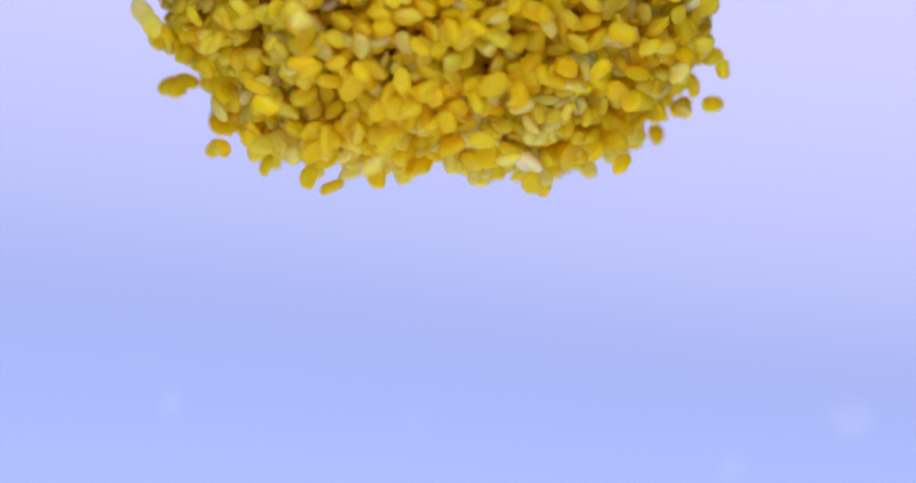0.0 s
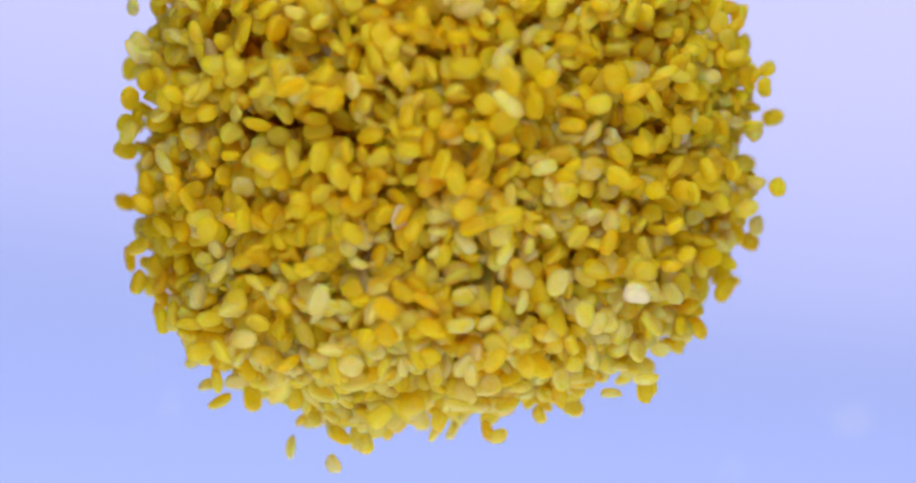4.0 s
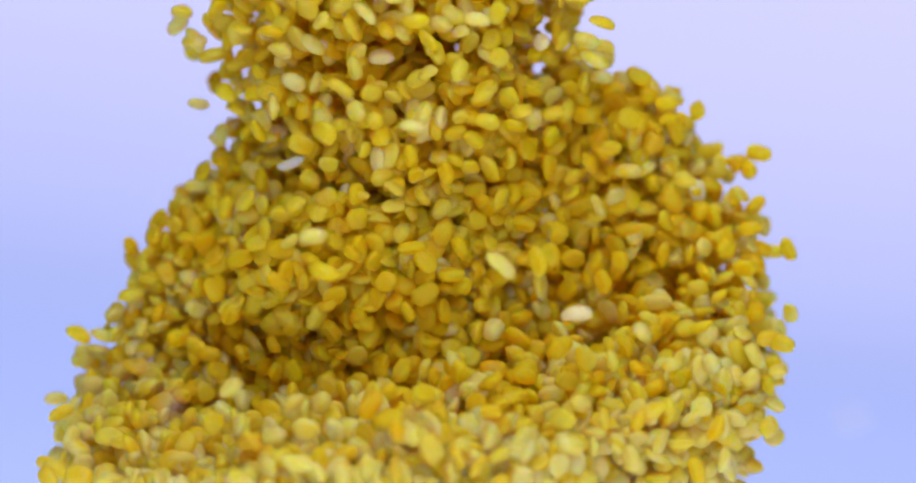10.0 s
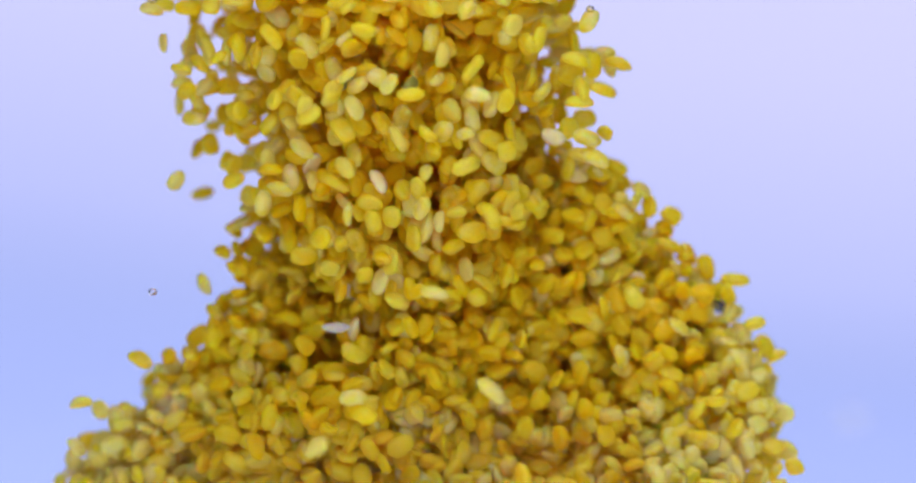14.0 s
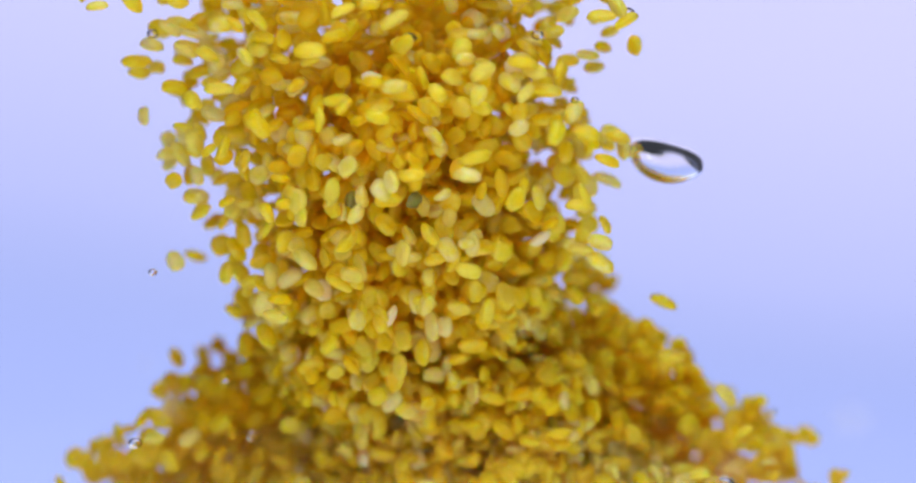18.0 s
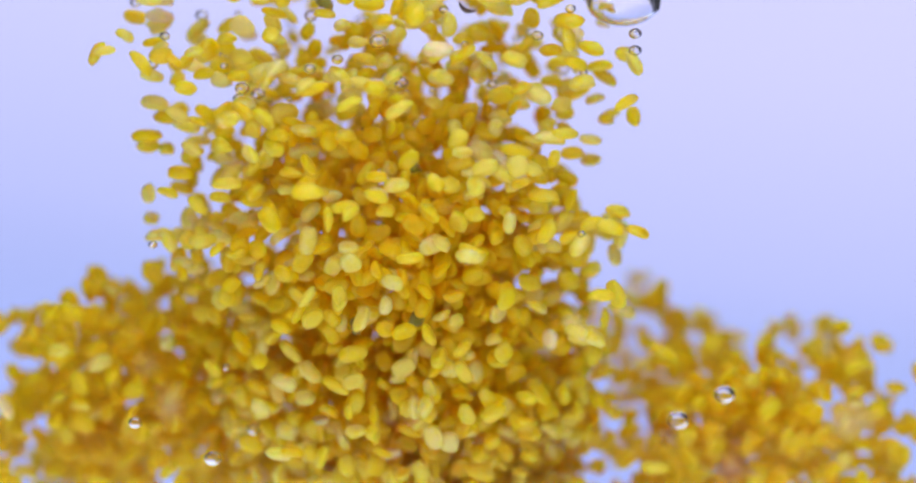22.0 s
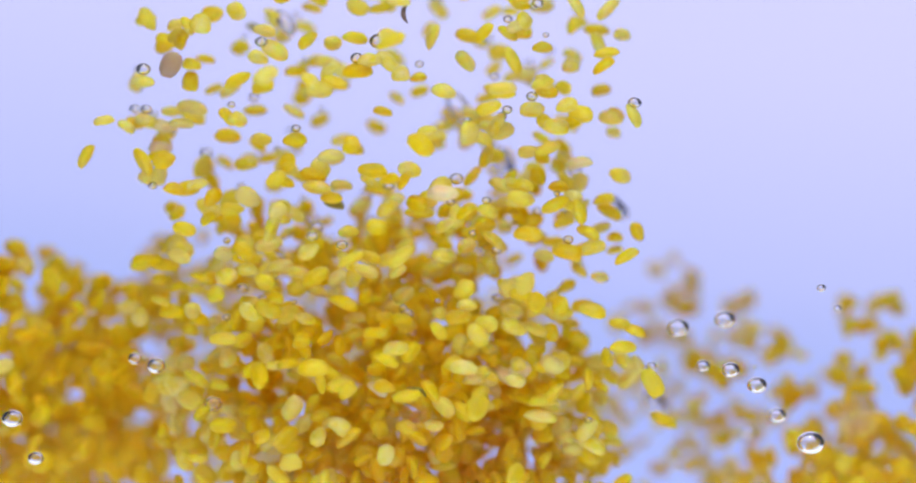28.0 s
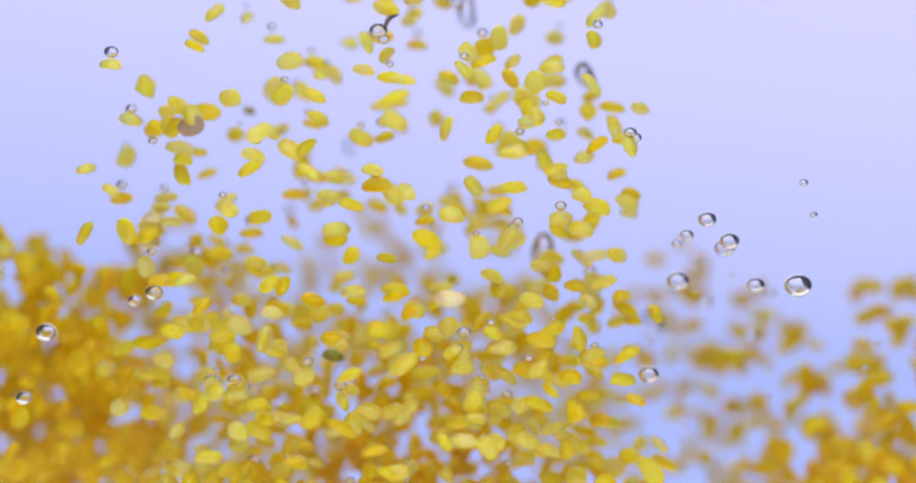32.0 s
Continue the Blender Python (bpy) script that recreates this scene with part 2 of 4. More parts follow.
def stream_line(t0, w0, rho):
    """How far down a stream bean is at each half second, from where it is at t0."""
    dt = 0.25
    ts = np.arange(0, 32 + dt, dt)
    k = int(round(t0 / dt))
    ws = np.empty(len(ts))
    ws[k] = w0
    for i in range(k, len(ts) - 1):
        ws[i + 1] = ws[i] + dt * stream_speed(ws[i], ts[i], rho)
    for i in range(k, 0, -1):
        ws[i - 1] = ws[i] - dt * stream_speed(ws[i], ts[i], rho)
    return ts, ws


def stream_place(rho, th, t, w, jr):
    wide = S_WIDE(t) * (1 - S_NECK(t) * np.clip((w - 130 - jr * 6 - 70 * math.sin(2 * th + 0.3 * t)) / 360, 0, 1) * (1 - 0.5 * np.clip((w - 560) / 300, 0, 1)))
    r = rho * wide + jr * (0.4 + 0.03 * t)
    mid = S_MID(t) * (1 - np.clip(w / 900, 0, 1) * S_LEAN(t))
    back = S_BACK(t) * np.clip((w - 380) / 420, 0, 1.3)
    return np.array((r * math.cos(th) + mid, r * math.sin(th) + back, w))


D_T = [0, 4, 7, 10, 13, 16, 17.5, 19, 21, 23, 25.5, 28, 32]
D_R = table(D_T, [150, 190, 280, 340, 390, 430, 470, 510, 590, 680, 755, 800, 840])
D_TOP = table(D_T, [120, 560, 880, 1000, 760, 430, 390, 480, 455, 480, 485, 470, 440])
D_DEEP = table(D_T, [-250, -200, -60, 60, 120, 240, 300, 330, 360, 390, 450, 500, 560])
D_SPAN = table(D_T, [100, 120, 140, 160, 200, 240, 270, 270, 270, 265, 260, 260, 260])
D_FALL = table(D_T, [0, 0, 0, 80, 300, 450, 480, 340, 200, 70, 10, 0, 0])
D_LOW = table([0, 14, 16, 17.5, 19, 20], [0, 0, 110, 90, 0, 0])


def drift_path(lane, depth, th, jr, jw, t):
    """Beans thrown up again round the foot of the stream."""
    r = D_R(t) + D_SPAN(t) * lane + jr * (0.3 + 0.04 * t)
    rough = 22 * math.sin(3 * th + 1.1) + 20 * math.sin(7 * th) + 12 * math.sin(13 * th)
    grow = np.clip((t - 14) / 5, 0, 1)
    w = D_TOP(t) + D_DEEP(t) * depth + grow * (rough + 50 * max(0, math.sin(th)) + 0.5 * D_SPAN(t) * lane * lane * np.clip((t - 20) / 4, 0, 1) + jw) + D_FALL(t) * (lane + 1) * 0.5
    if math.cos(th) > 0:
        w += np.clip((t - 20) / 7, 0, 1) * 215 * math.cos(th) * max(0.0, 0.9 - lane)
    else:
        w -= D_LOW(t) * math.cos(th)
    back = 1 + 0.35 * np.clip((t - 12) / 6, 0, 1)
    return np.array((abs(r) * math.cos(th), r * math.sin(th) * back + 240 * (back - 1) / 0.35, min(w, 1160)))


# ---- bean shapes ----
BALL_V, BALL_F = ball(8, 12)


def bean_points(kind):
    """One half of a split bean: domed above, nearly flat below, a little bent; sizes in metres."""
    g = np.random.default_rng(100 + kind)
    a, b, up, low = [(2.75, 1.9, 1.5, 0.75), (2.6, 2.0, 1.4, 0.65), (2.9, 1.8, 1.45, 0.8), (2.4, 1.85, 1.6, 0.7), (2.75, 1.95, 1.3, 1.0), (2.45, 1.75, 1.55, 1.4), (2.25, 2.0, 1.25, 0.7), (3.0, 1.95, 1.5, 0.6)][kind]
    v = BALL_V.copy()
    v[:, :2] = np.sign(v[:, :2]) * np.abs(v[:, :2]) ** 0.85
    x, y, z = v[:, 0].copy(), v[:, 1].copy(), v[:, 2].copy()
    out = np.stack([x * a, y * b * (1 - 0.10 * x * g.uniform(-1, 1)), np.where(z > 0, z * up, z * low)], 1)
    out[:, 1] += 0.22 * g.uniform(0.0, 1) * (x * x - 0.4)
    dent = np.exp(-(y / 0.28) ** 2) * np.exp(-(x / 0.7) ** 2)
    out[:, 2] += np.where(z < -0.2, dent * low * 0.35, 0)
    out[:, 2] += 0.18 * x * x * g.uniform(-0.5, 1)
    out *= 1 + 0.05 * np.sin(3.1 * x + 2 * y + kind)[:, None] + 0.03 * np.sin(5 * y - 3 * z + 2 * kind)[:, None]
    if kind in (3, 6):
        out[:, 0] = np.minimum(out[:, 0], a * 0.72 + 0.12 * out[:, 0])
    return out * 0.001


SHAPES = [bean_points(k) for k in range(8)]
BEAN_MESH = [mesh_of("bean", SHAPES[k], BALL_F, BEAN) for k in range(8)]
DUSTY_MESH = [mesh_of("bean", SHAPES[k], BALL_F, BEAN_DUSTY) for k in range(8)]
PALE_MESH = [mesh_of("bean_pale", SHAPES[k] * 1.08, BALL_F, BEAN_PALE) for k in range(2)]
GREEN_MESH = mesh_of("bean_green", SHAPES[3] * 0.9, BALL_F, BEAN_GREEN)
BROWN_MESH = mesh_of("bean_brown", SHAPES[0] * 1.0, BALL_F, BEAN_BROWN)


def clump_mesh(count, spread, seed, mat):
    """A few beans that travel together."""
    g = np.random.default_rng(seed)
    vs, fs = [], []
    for i in range(count):
        e = Euler(g.uniform(0, 6.28, 3)).to_matrix()
        p = g.normal(0, spread, 3)
        base = len(vs)
        vs += [tuple(r) for r in SHAPES[int(g.integers(8))] @ np.array(e).T + p]
        fs += [tuple(base + k for k in f) for f in BALL_F]
    return mesh_of("bean_clump", vs, fs, mat)


# filler clumps take the amber copy, so gaps between beans look warmly lit
TRIOS = [clump_mesh(3, 0.0027, s, BEAN_AMBER_SHADE) for s in range(6)]
LUMPS = [clump_mesh(10, 0.0040, 50 + s, BEAN_AMBER_SHADE) for s in range(5)]
CAP_TRIOS = [clump_mesh(3, 0.0027, 20 + s, BEAN_DUSTY if s % 2 else BEAN) for s in range(8)]
CAP_LUMPS = [clump_mesh(10, 0.0040, 70 + s, BEAN_DUSTY if s % 2 else BEAN) for s in range(8)]

PATHS = []


def turning(flat):
    """A start attitude and a slow tumble."""
    if flat:
        q0 = Euler((rng.normal(0, 0.5), rng.normal(0, 0.45), rng.uniform(0, 6.28))).to_quaternion()
        rate = rng.uniform(-9, 9)
    else:
        q0 = Euler(rng.uniform(0, 6.28, 3)).to_quaternion()
        rate = rng.uniform(-20, 20)
    ax = Vector(rng.normal(0, 1, 3))
    if flat:
        ax = Vector((ax.x * 0.18, ax.y * 0.18, 1.0))
    ax.normalize()
    return q0, ax, radians(rate)


def keyed(ob, at, times, turn):
    q0, ax, rate = turn
    rows = []
    for t in times:
        p = at(t)
        m = (Matrix.Rotation(rate * (t - 16), 3, ax) @ q0.to_matrix()).to_4x4()
        m.translation = place(*p)
        rows.append((t, m))
    PATHS.append((ob, rows))


def piece(name, me, parent):
    ob = new(name, me)
    ob.parent = parent
    return ob


def cloud(name, label):
    e = new(name)
    return tagged(e, label, "beans", kind="stuff")


def spread_times(first, last, step):
    """Row times: the clip's two ends, and even steps over the stretch in view."""
    ts = {0.0, 32.0}
    t = max(0.0, first)
    while t < min(32.0, last) + step:
        ts.add(round(min(t, 32.0), 2))
        t += step
    return sorted(ts)


def any_bean(dusty=0.0):
    k = rng.random()
    if k < 0.013:
        return PALE_MESH[int(rng.integers(2))]
    if k < 0.017:
        return GREEN_MESH
    return (DUSTY_MESH if rng.random() < dusty else BEAN_MESH)[int(rng.integers(8))]


def fill_cap():
    home = cloud("sinking_bean_cap", "dense rounded cap of wet yellow split mung beans sinking in water")
    share = np.cumsum([0, 0.07, 0.18, 0.25, 0.18, 0.11, 0.11, 0.10])
    rows = []
    while len(rows) < 2640:
        th = rng.uniform(0, 2 * math.pi)
        rear = math.sin(th) > 0.35
        if rear and rng.random() < 0.45:
            continue
        rows.append((float(np.interp(rng.random(), share, range(8))), abs(rng.normal(0, 0.22)), th, TRIOS if rear and rng.random() < 0.7 else None))
    for i in range(620):
        rows.append((float(np.interp(rng.random(), share, range(8))) * 0.95, rng.uniform(0.36, 1.0), rng.uniform(0, 2 * math.pi), LUMPS))
    for i in range(70):
        rows.append((rng.uniform(2.9, 4.4), rng.uniform(0.05, 0.3), rng.uniform(1.1 * math.pi, 1.9 * math.pi), LUMPS))
    for i in range(60):
        rows.append((rng.uniform(3.6, 6.2), rng.uniform(0.2, 0.5), rng.uniform(-0.5, 0.95), LUMPS))
    for i in range(30):
        rows.append((rng.uniform(3.6, 5.8), rng.uniform(0.2, 0.5), rng.uniform(2.3, 3.5), LUMPS))
    for i in range(110):
        rows.append((rng.uniform(2.6, 4.6), rng.uniform(0.28, 0.5), rng.uniform(1.05 * math.pi, 1.95 * math.pi), LUMPS))
    for i in range(160):
        rows.append((rng.uniform(0.6, 2.3), rng.uniform(0.15, 0.7), rng.uniform(math.pi, 2 * math.pi), LUMPS))
    for i in range(130):
        rows.append((rng.uniform(2.6, 6.2), rng.uniform(0.10, 0.34), rng.uniform(math.pi, 2 * math.pi), LUMPS))
    for q, s, th, lump in rows:
        jr, jw = rng.normal(0, 13), rng.normal(0, 13)
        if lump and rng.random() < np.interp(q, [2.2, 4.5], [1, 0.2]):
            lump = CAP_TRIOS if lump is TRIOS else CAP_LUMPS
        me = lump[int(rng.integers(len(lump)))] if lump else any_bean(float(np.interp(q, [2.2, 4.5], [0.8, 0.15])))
        ob = piece("bean_clump" if lump else "bean", me, home)
        ob.scale = [0.97 if lump else rng.uniform(0.77, 0.99)] * 3
        keyed(ob, lambda t: cap_path(q, s, th, jr, jw, t), [0, 1, 2, 3.5, 5.5, 7, 9, 11, 13, 15, 17, 19.5, 22, 32], turning(False))


def stream_density(t):
    """How many beans enter in a second."""
    return float(np.interp(t, [-20, 4, 12, 16, 20, 24, 28, 33], [1.0, 1.0, 1.0, 0.80, 0.42, 0.22, 0.14, 0.11]))


def fill_stream():
    home = cloud("falling_bean_stream", "loose column of yellow split mung beans falling through water")
    made, singles = 0, 0
    while made < 2800:
        rho = math.sqrt(rng.random()) * 1.0
        if rng.random() < 0.10:
            rho = min(rho + abs(rng.normal(0, 0.16)), 1.28)
        th = rng.uniform(0, 2 * math.pi)
        enter = rng.uniform(-14, 32)
        if rng.random() > stream_density(enter):
            continue
        lump = None
        if rho < 0.72 and enter < 20 and rng.random() < 0.32:
            lump = LUMPS
        elif enter < 19 and math.sin(th) > 0.25 and rng.random() < 0.7:
            lump = TRIOS
        if lump is TRIOS and rng.random() < 0.45:
            continue
        if enter >= 0:
            ts, ws = stream_line(round(enter * 4) / 4, 0.0, rho)
        else:
            w0 = -enter * 30.0 - 120
            cap = np.interp(rho * 480, CAP_R[:, 0], CAP_W[:, 0]) - 40
            if w0 > cap:
                continue
            ts, ws = stream_line(0.0, w0, rho)
        made += 1
        jr = rng.normal(0, 14)
        seen = ts[(ws > -80) & (ws < 1000)]
        if len(seen) == 0:
            continue
        ws = np.minimum(ws, 1165)
        times = spread_times(seen[0], seen[-1], 1.75)
        if enter > 17 and singles < 230 and rng.random() < 0.6:
            ob = new("split_mung_bean", any_bean(0.55))
            tagged(ob, "small yellow split mung bean sinking in clear water", "bean", group="sinking split beans")
            singles += 1
        elif lump:
            ob = piece("bean_clump", lump[int(rng.integers(len(lump)))], home)
            ob.scale = [0.88] * 3
        else:
            ob = piece("bean", any_bean(0.4 if enter > 14 else 0.25), home)
        if not lump:
            ob.scale = [rng.uniform(0.80, 1.06) * float(np.interp(enter, [8, 18], [0.98, 1.01]))] * 3
        keyed(ob, lambda t: stream_place(rho, th, t, float(np.interp(t, ts, ws)), jr), times, turning(enter > 12))


def fill_drift():
    home = cloud("drifting_bean_cloud", "loose cloud of yellow split mung beans drifting up behind the stream")
    for i in range(1080):
        th = radians(rng.uniform(-5, 185))
        if rng.random() < 0.35:
            th = radians(rng.choice([rng.uniform(145, 196), rng.uniform(-10, 32)]))
        if radians(22) < th < radians(72) and i % 5 < 2:
            th = radians(1) + (th - radians(47)) * 0.36 if i % 2 else radians(172) + (th - radians(47)) * 0.6
        elif radians(72) < th < radians(115) and i % 3 == 0:
            th = radians(165) + (th - radians(93)) * 0.9
        lane, depth = rng.uniform(-1, 1), rng.random() ** 0.9
        jr, jw = rng.normal(0, 20), rng.normal(0, 28)
        trio = rng.random() < 0.72
        me = TRIOS[int(rng.integers(6))] if trio else any_bean()
        ob = piece("bean_clump" if trio else "bean", me, home)
        if not trio:
            ob.scale = [rng.uniform(0.80, 1.06)] * 3
        keyed(ob, lambda t: drift_path(lane, depth, th, jr, jw, t), [0, 4, 7, 10, 13, 16, 17.5, 19, 21, 23, 25.5, 28, 30, 32], turning(True))


fill_cap()
fill_stream()
fill_drift()


# ---- small things ----
def sight(x, y, d):
    """The place d metres behind the axis (nearer if negative) on the line of sight through x, y of the picture field."""
    m, half = EYE, math.tan(radians(13.0))
    way = m.to_3x3() @ Vector(((x / 784 - 1) * half, (413 - y) / 784 * half, -1))
    return m.translation + way * ((d - m.translation.y) / way.y)


def follow(ob, rows, rate=6.0, attitude=(0, 0, 0), axis=(0.3, 0.2, 1)):
    """Key a thing along rows of t, x, y, d."""
    out = []
    for t, x, y, d in rows:
        m = (Matrix.Rotation(radians(rate) * (t - 16), 3, Vector(axis).normalized()) @ Euler(attitude).to_matrix()).to_4x4()
        p = sight(x, y, d)
        m.translation = (p.x, p.y, max(p.z, 0.004))
        out.append((t, m))
    PATHS.append((ob, out))


BUBBLE_V, BUBBLE_F = ball(14, 22)


def bubble_mesh(kind):
    """Small bubbles are round; larger ones flatten and wobble."""
    g = np.random.default_rng(300 + kind)
    v = BUBBLE_V.copy()
    if kind:
        x, y, z = v.T
        k = 1 + 0.13 * np.sin(2.3 * x + g.uniform(0, 6)) * np.cos(1.9 * z + g.uniform(0, 6)) + 0.07 * np.sin(4 * y + 3 * x + g.uniform(0, 6))
        v = v * k[:, None] * np.array((1.18, 1.0, 0.70))
        v[:, 2] += 0.08 * np.sin(1.6 * v[:, 0] + g.uniform(0, 6))
    else:
        v = v * np.array((1.06, 1.0, 0.86))
    return mesh_of("air_bubble", v, BUBBLE_F, AIR)


BUBBLES = [bubble_mesh(k) for k in range(5)]


def bubble(radius, kind=0, label="tiny round silvery air bubble in the water", group="small air bubbles"):
    ob = new("air_bubble", BUBBLES[kind])
    ob.scale = [radius * K] * 3
    return tagged(ob, label, "bubble", group=group)


# one large wobbling bubble climbs beside the stream
big = bubble(57, 1, "large wobbling silvery air bubble rising beside the beans", "large air bubbles")
big.scale.z *= 0.82
follow(big, [(0, 1150, 1100, 0.02), (8, 1180, 900, 0.02), (14, 1200, 525, 0.01), (16.5, 1155, 375, 0.0), (18, 1140, 272, -0.005), (19, 1130, 200, -0.01), (20, 1112, 137, -0.01), (21, 1085, 62, -0.01), (22, 1066, 0, -0.01), (23.5, 1045, -90, -0.01), (32, 1000, -500, 0)], rate=-3, attitude=(0, 0.45, 0), axis=(0.15, 1, 0.1))
# it rolls over towards the lens as it climbs
big_rows = []
for t, m in PATHS.pop()[1]:
    roll = Matrix.Rotation(radians(min(max(t - 16.8, 0) * 14, 32)), 4, "X") @ m.to_3x3().to_4x4()
    big_rows.append((t, Matrix.Translation(m.translation) @ roll))
PATHS.append((big, big_rows))

# middling bubbles behind and within the loose stream
for i, (x0, y0, x1, y1, r, d) in enumerate([(1055, 355, 1003, 130, 24, 0.03), (860, 275, 800, 20, 28, 0.035), (785, 185, 770, -30, 28, 0.03), (905, 740, 930, 430, 30, 0.03), (1125, 690, 1120, 550, 26, 0.06), (640, 430, 600, 250, 18, 0.05), (490, 40, 470, -120, 20, 0.02)]):
    ob = bubble(r, 1 + i % 4, "wobbling silvery air bubble rising through the bean stream", "large air bubbles")
    vy, vx = (y1 - y0) / 4, (x1 - x0) / 4
    t0 = max(1.0, 28 + (1150 - y0) / vy)
    follow(ob, [(0, x0 - vx * (28 - t0), 1150, d), (t0, x0 - vx * (28 - t0), 1150, d), (28, x0, y0, d), (30, (x0 + x1) / 2, (y0 + y1) / 2, d), (32, x1, y1, d)], rate=5, axis=(0.2, 1, 0.2))

# small free bubbles
for x0, y0, x1, y1, r, d in [(1203, 625, 1175, 402, 11, -0.02), (1250, 632, 1210, 375, 14, -0.03), (1295, 658, 1248, 412, 15, -0.03), (1405, 492, 1375, 312, 7, -0.03), (1433, 527, 1392, 367, 6, -0.03), (1387, 757, 1365, 488, 21, -0.03), (1115, 626, 1158, 416, 8, -0.02), (1291, 627, 1251, 471, 5, 0),
                             (1330, 710, 1293, 487, 14, -0.02), (1282, 740, 1207, 517, 13, 0.03), (1390, 800, 1285, 574, 10, 0.03), (22, 715, 80, 568, 16, -0.03), (62, 783, 42, 680, 12, -0.03), (1153, 724, 1113, 586, 4, 0), (1520, 800, 1481, 628, 5, 0), (1548, 676, 1502, 588, 5, 0), (1130, 860, 1110, 640, 16, -0.02), (1160, 800, 1172, 727, 5, 0), (1319, 860, 1312, 677, 6, 0), (268, 625, 265, 500, 14, -0.03)]:
    ob = bubble(r)
    vy, vx = (y1 - y0) / 4, (x1 - x0) / 4
    t0 = max(1.0, 28 + (1150 - y0) / vy)
    xs = x0 - vx * (28 - t0)
    follow(ob, [(0, xs, 1150, d), (t0, xs, 1150, d), (28, x0, y0, d), (30, (x0 + x1) / 2, (y0 + y1) / 2, d), (32, x1, y1, d)], rate=0)
for x, t1, y1, t2, y2, r, d in [(1240, 19, 765, 23, 660, 17, -0.01), (1160, 23, 660, 28, 560, 18, -0.01), (365, 23, 738, 28, 690, 14, -0.02), (435, 17, 760, 21, 735, 12, 0), (262, 13, 525, 16, 480, 7, -0.02), (232, 16.5, 806, 20, 740, 11, -0.02), (388, 16.5, 692, 20, 640, 6, -0.02), (1320, 16.5, 745, 20, 690, 9, 0.02), (1075, 19, 36, 23, -40, 10, -0.02), (920, 19, 78, 24, 40, 9, -0.03), (1087, 23, 102, 28, 176, 10, -0.025), (648, 23, 92, 28, 70, 14, -0.03)]:
    ob = bubble(r)
    v = (y2 - y1) / (t2 - t1)
    if y1 < 150:
        lead = [(0, x, -500, d), (t1 - 4, x, -120, d)]
    else:
        lead = [(0, x, 1140, d), (max(0.5, t1 - (1140 - y1) / 60), x, 1140, d)]
    follow(ob, lead + [(t1, x, y1, d), (t2, x, y2, d), (32, x, y2 + v * (32 - t2), d)], rate=0)

# bubbles that cling to the tops of late beans
clung = 0
for ob, rows in list(PATHS):
    if ob.name.startswith("split_mung_bean") and clung < 105 and rng.random() < 0.5:
        b = bubble(float(rng.choice([5, 6, 7, 8, 9, 11])))
        off = Vector((rng.normal(0, 0.0008), -0.0006, 0.0021 + b.scale[0] * 0.8))
        PATHS.append((b, [(t, Matrix.Translation(m.translation + off)) for t, m in rows]))
        clung += 1

# beans that stand out
pale = new("split_mung_bean", PALE_MESH[1])
pale.scale = [1.15] * 3
tagged(pale, "large pale pinkish split mung bean", "bean", group="sinking split beans")
follow(pale, [(0, 902, 280, -0.030), (1, 940, 375, -0.042), (2, 986, 450, -0.048), (3.5, 1069, 510, -0.05), (5.5, 1116, 467, -0.052), (7, 1073, 447, -0.053), (9, 1015, 490, -0.052), (10.5, 974, 570, -0.05), (12, 931, 671, -0.05), (13, 903, 760, -0.05), (14.5, 870, 900, -0.05), (20, 860, 1150, -0.05), (32, 860, 1150, -0.05)], rate=8)
brown = new("split_mung_bean", BROWN_MESH)
tagged(brown, "purplish brown discoloured mung bean", "bean", group="sinking split beans")
follow(brown, [(0, 250, -700, -0.03), (25, 280, 20, -0.03), (28, 293, 110, -0.03), (30, 310, 162, -0.03), (32, 328, 215, -0.03)], rate=9, attitude=(1.3, 0.2, 0.4), axis=(0, 1, 0))
LONE = itertools.count()


def lone_bean(rows, d, tilt, air=0):
    """One bean apart from the rest, d behind the axis, leaning by tilt; air: the size of a bubble that clings to its top."""
    n = next(LONE)
    ob = new("split_mung_bean", (BEAN_MESH if n % 2 == 0 else DUSTY_MESH)[n * 5 % 8])
    ob.scale = [0.93 + 0.03 * (n * 7 % 6)] * 3
    tagged(ob, "single yellow split mung bean with an air bubble on it" if air else "single yellow split mung bean drifting beside the others", "bean", group="sinking split beans")
    lean = Matrix.Rotation(radians(tilt), 3, "Y") @ Euler((0.5 * math.sin(n * 1.7), 0, 0.45 * math.sin(n * 2.9))).to_matrix()
    out, spin = [], 3.0 * math.sin(n * 2.3)
    for t, x, y in rows:
        m = (Matrix.Rotation(radians(spin) * (t - rows[-1][0] * 0.5), 3, "Z") @ lean).to_4x4()
        p = sight(x, y, d)
        m.translation = (p.x, p.y, max(p.z, 0.004))
        out.append((t, m))
    PATHS.append((ob, out))
    if air:
        b = bubble(air)
        off = Vector((0.0004 * math.sin(n), -0.0004, 0.0017 + b.scale[0] * 0.7))
        PATHS.append((b, [(t, Matrix.Translation(m.translation + off)) for t, m in out]))


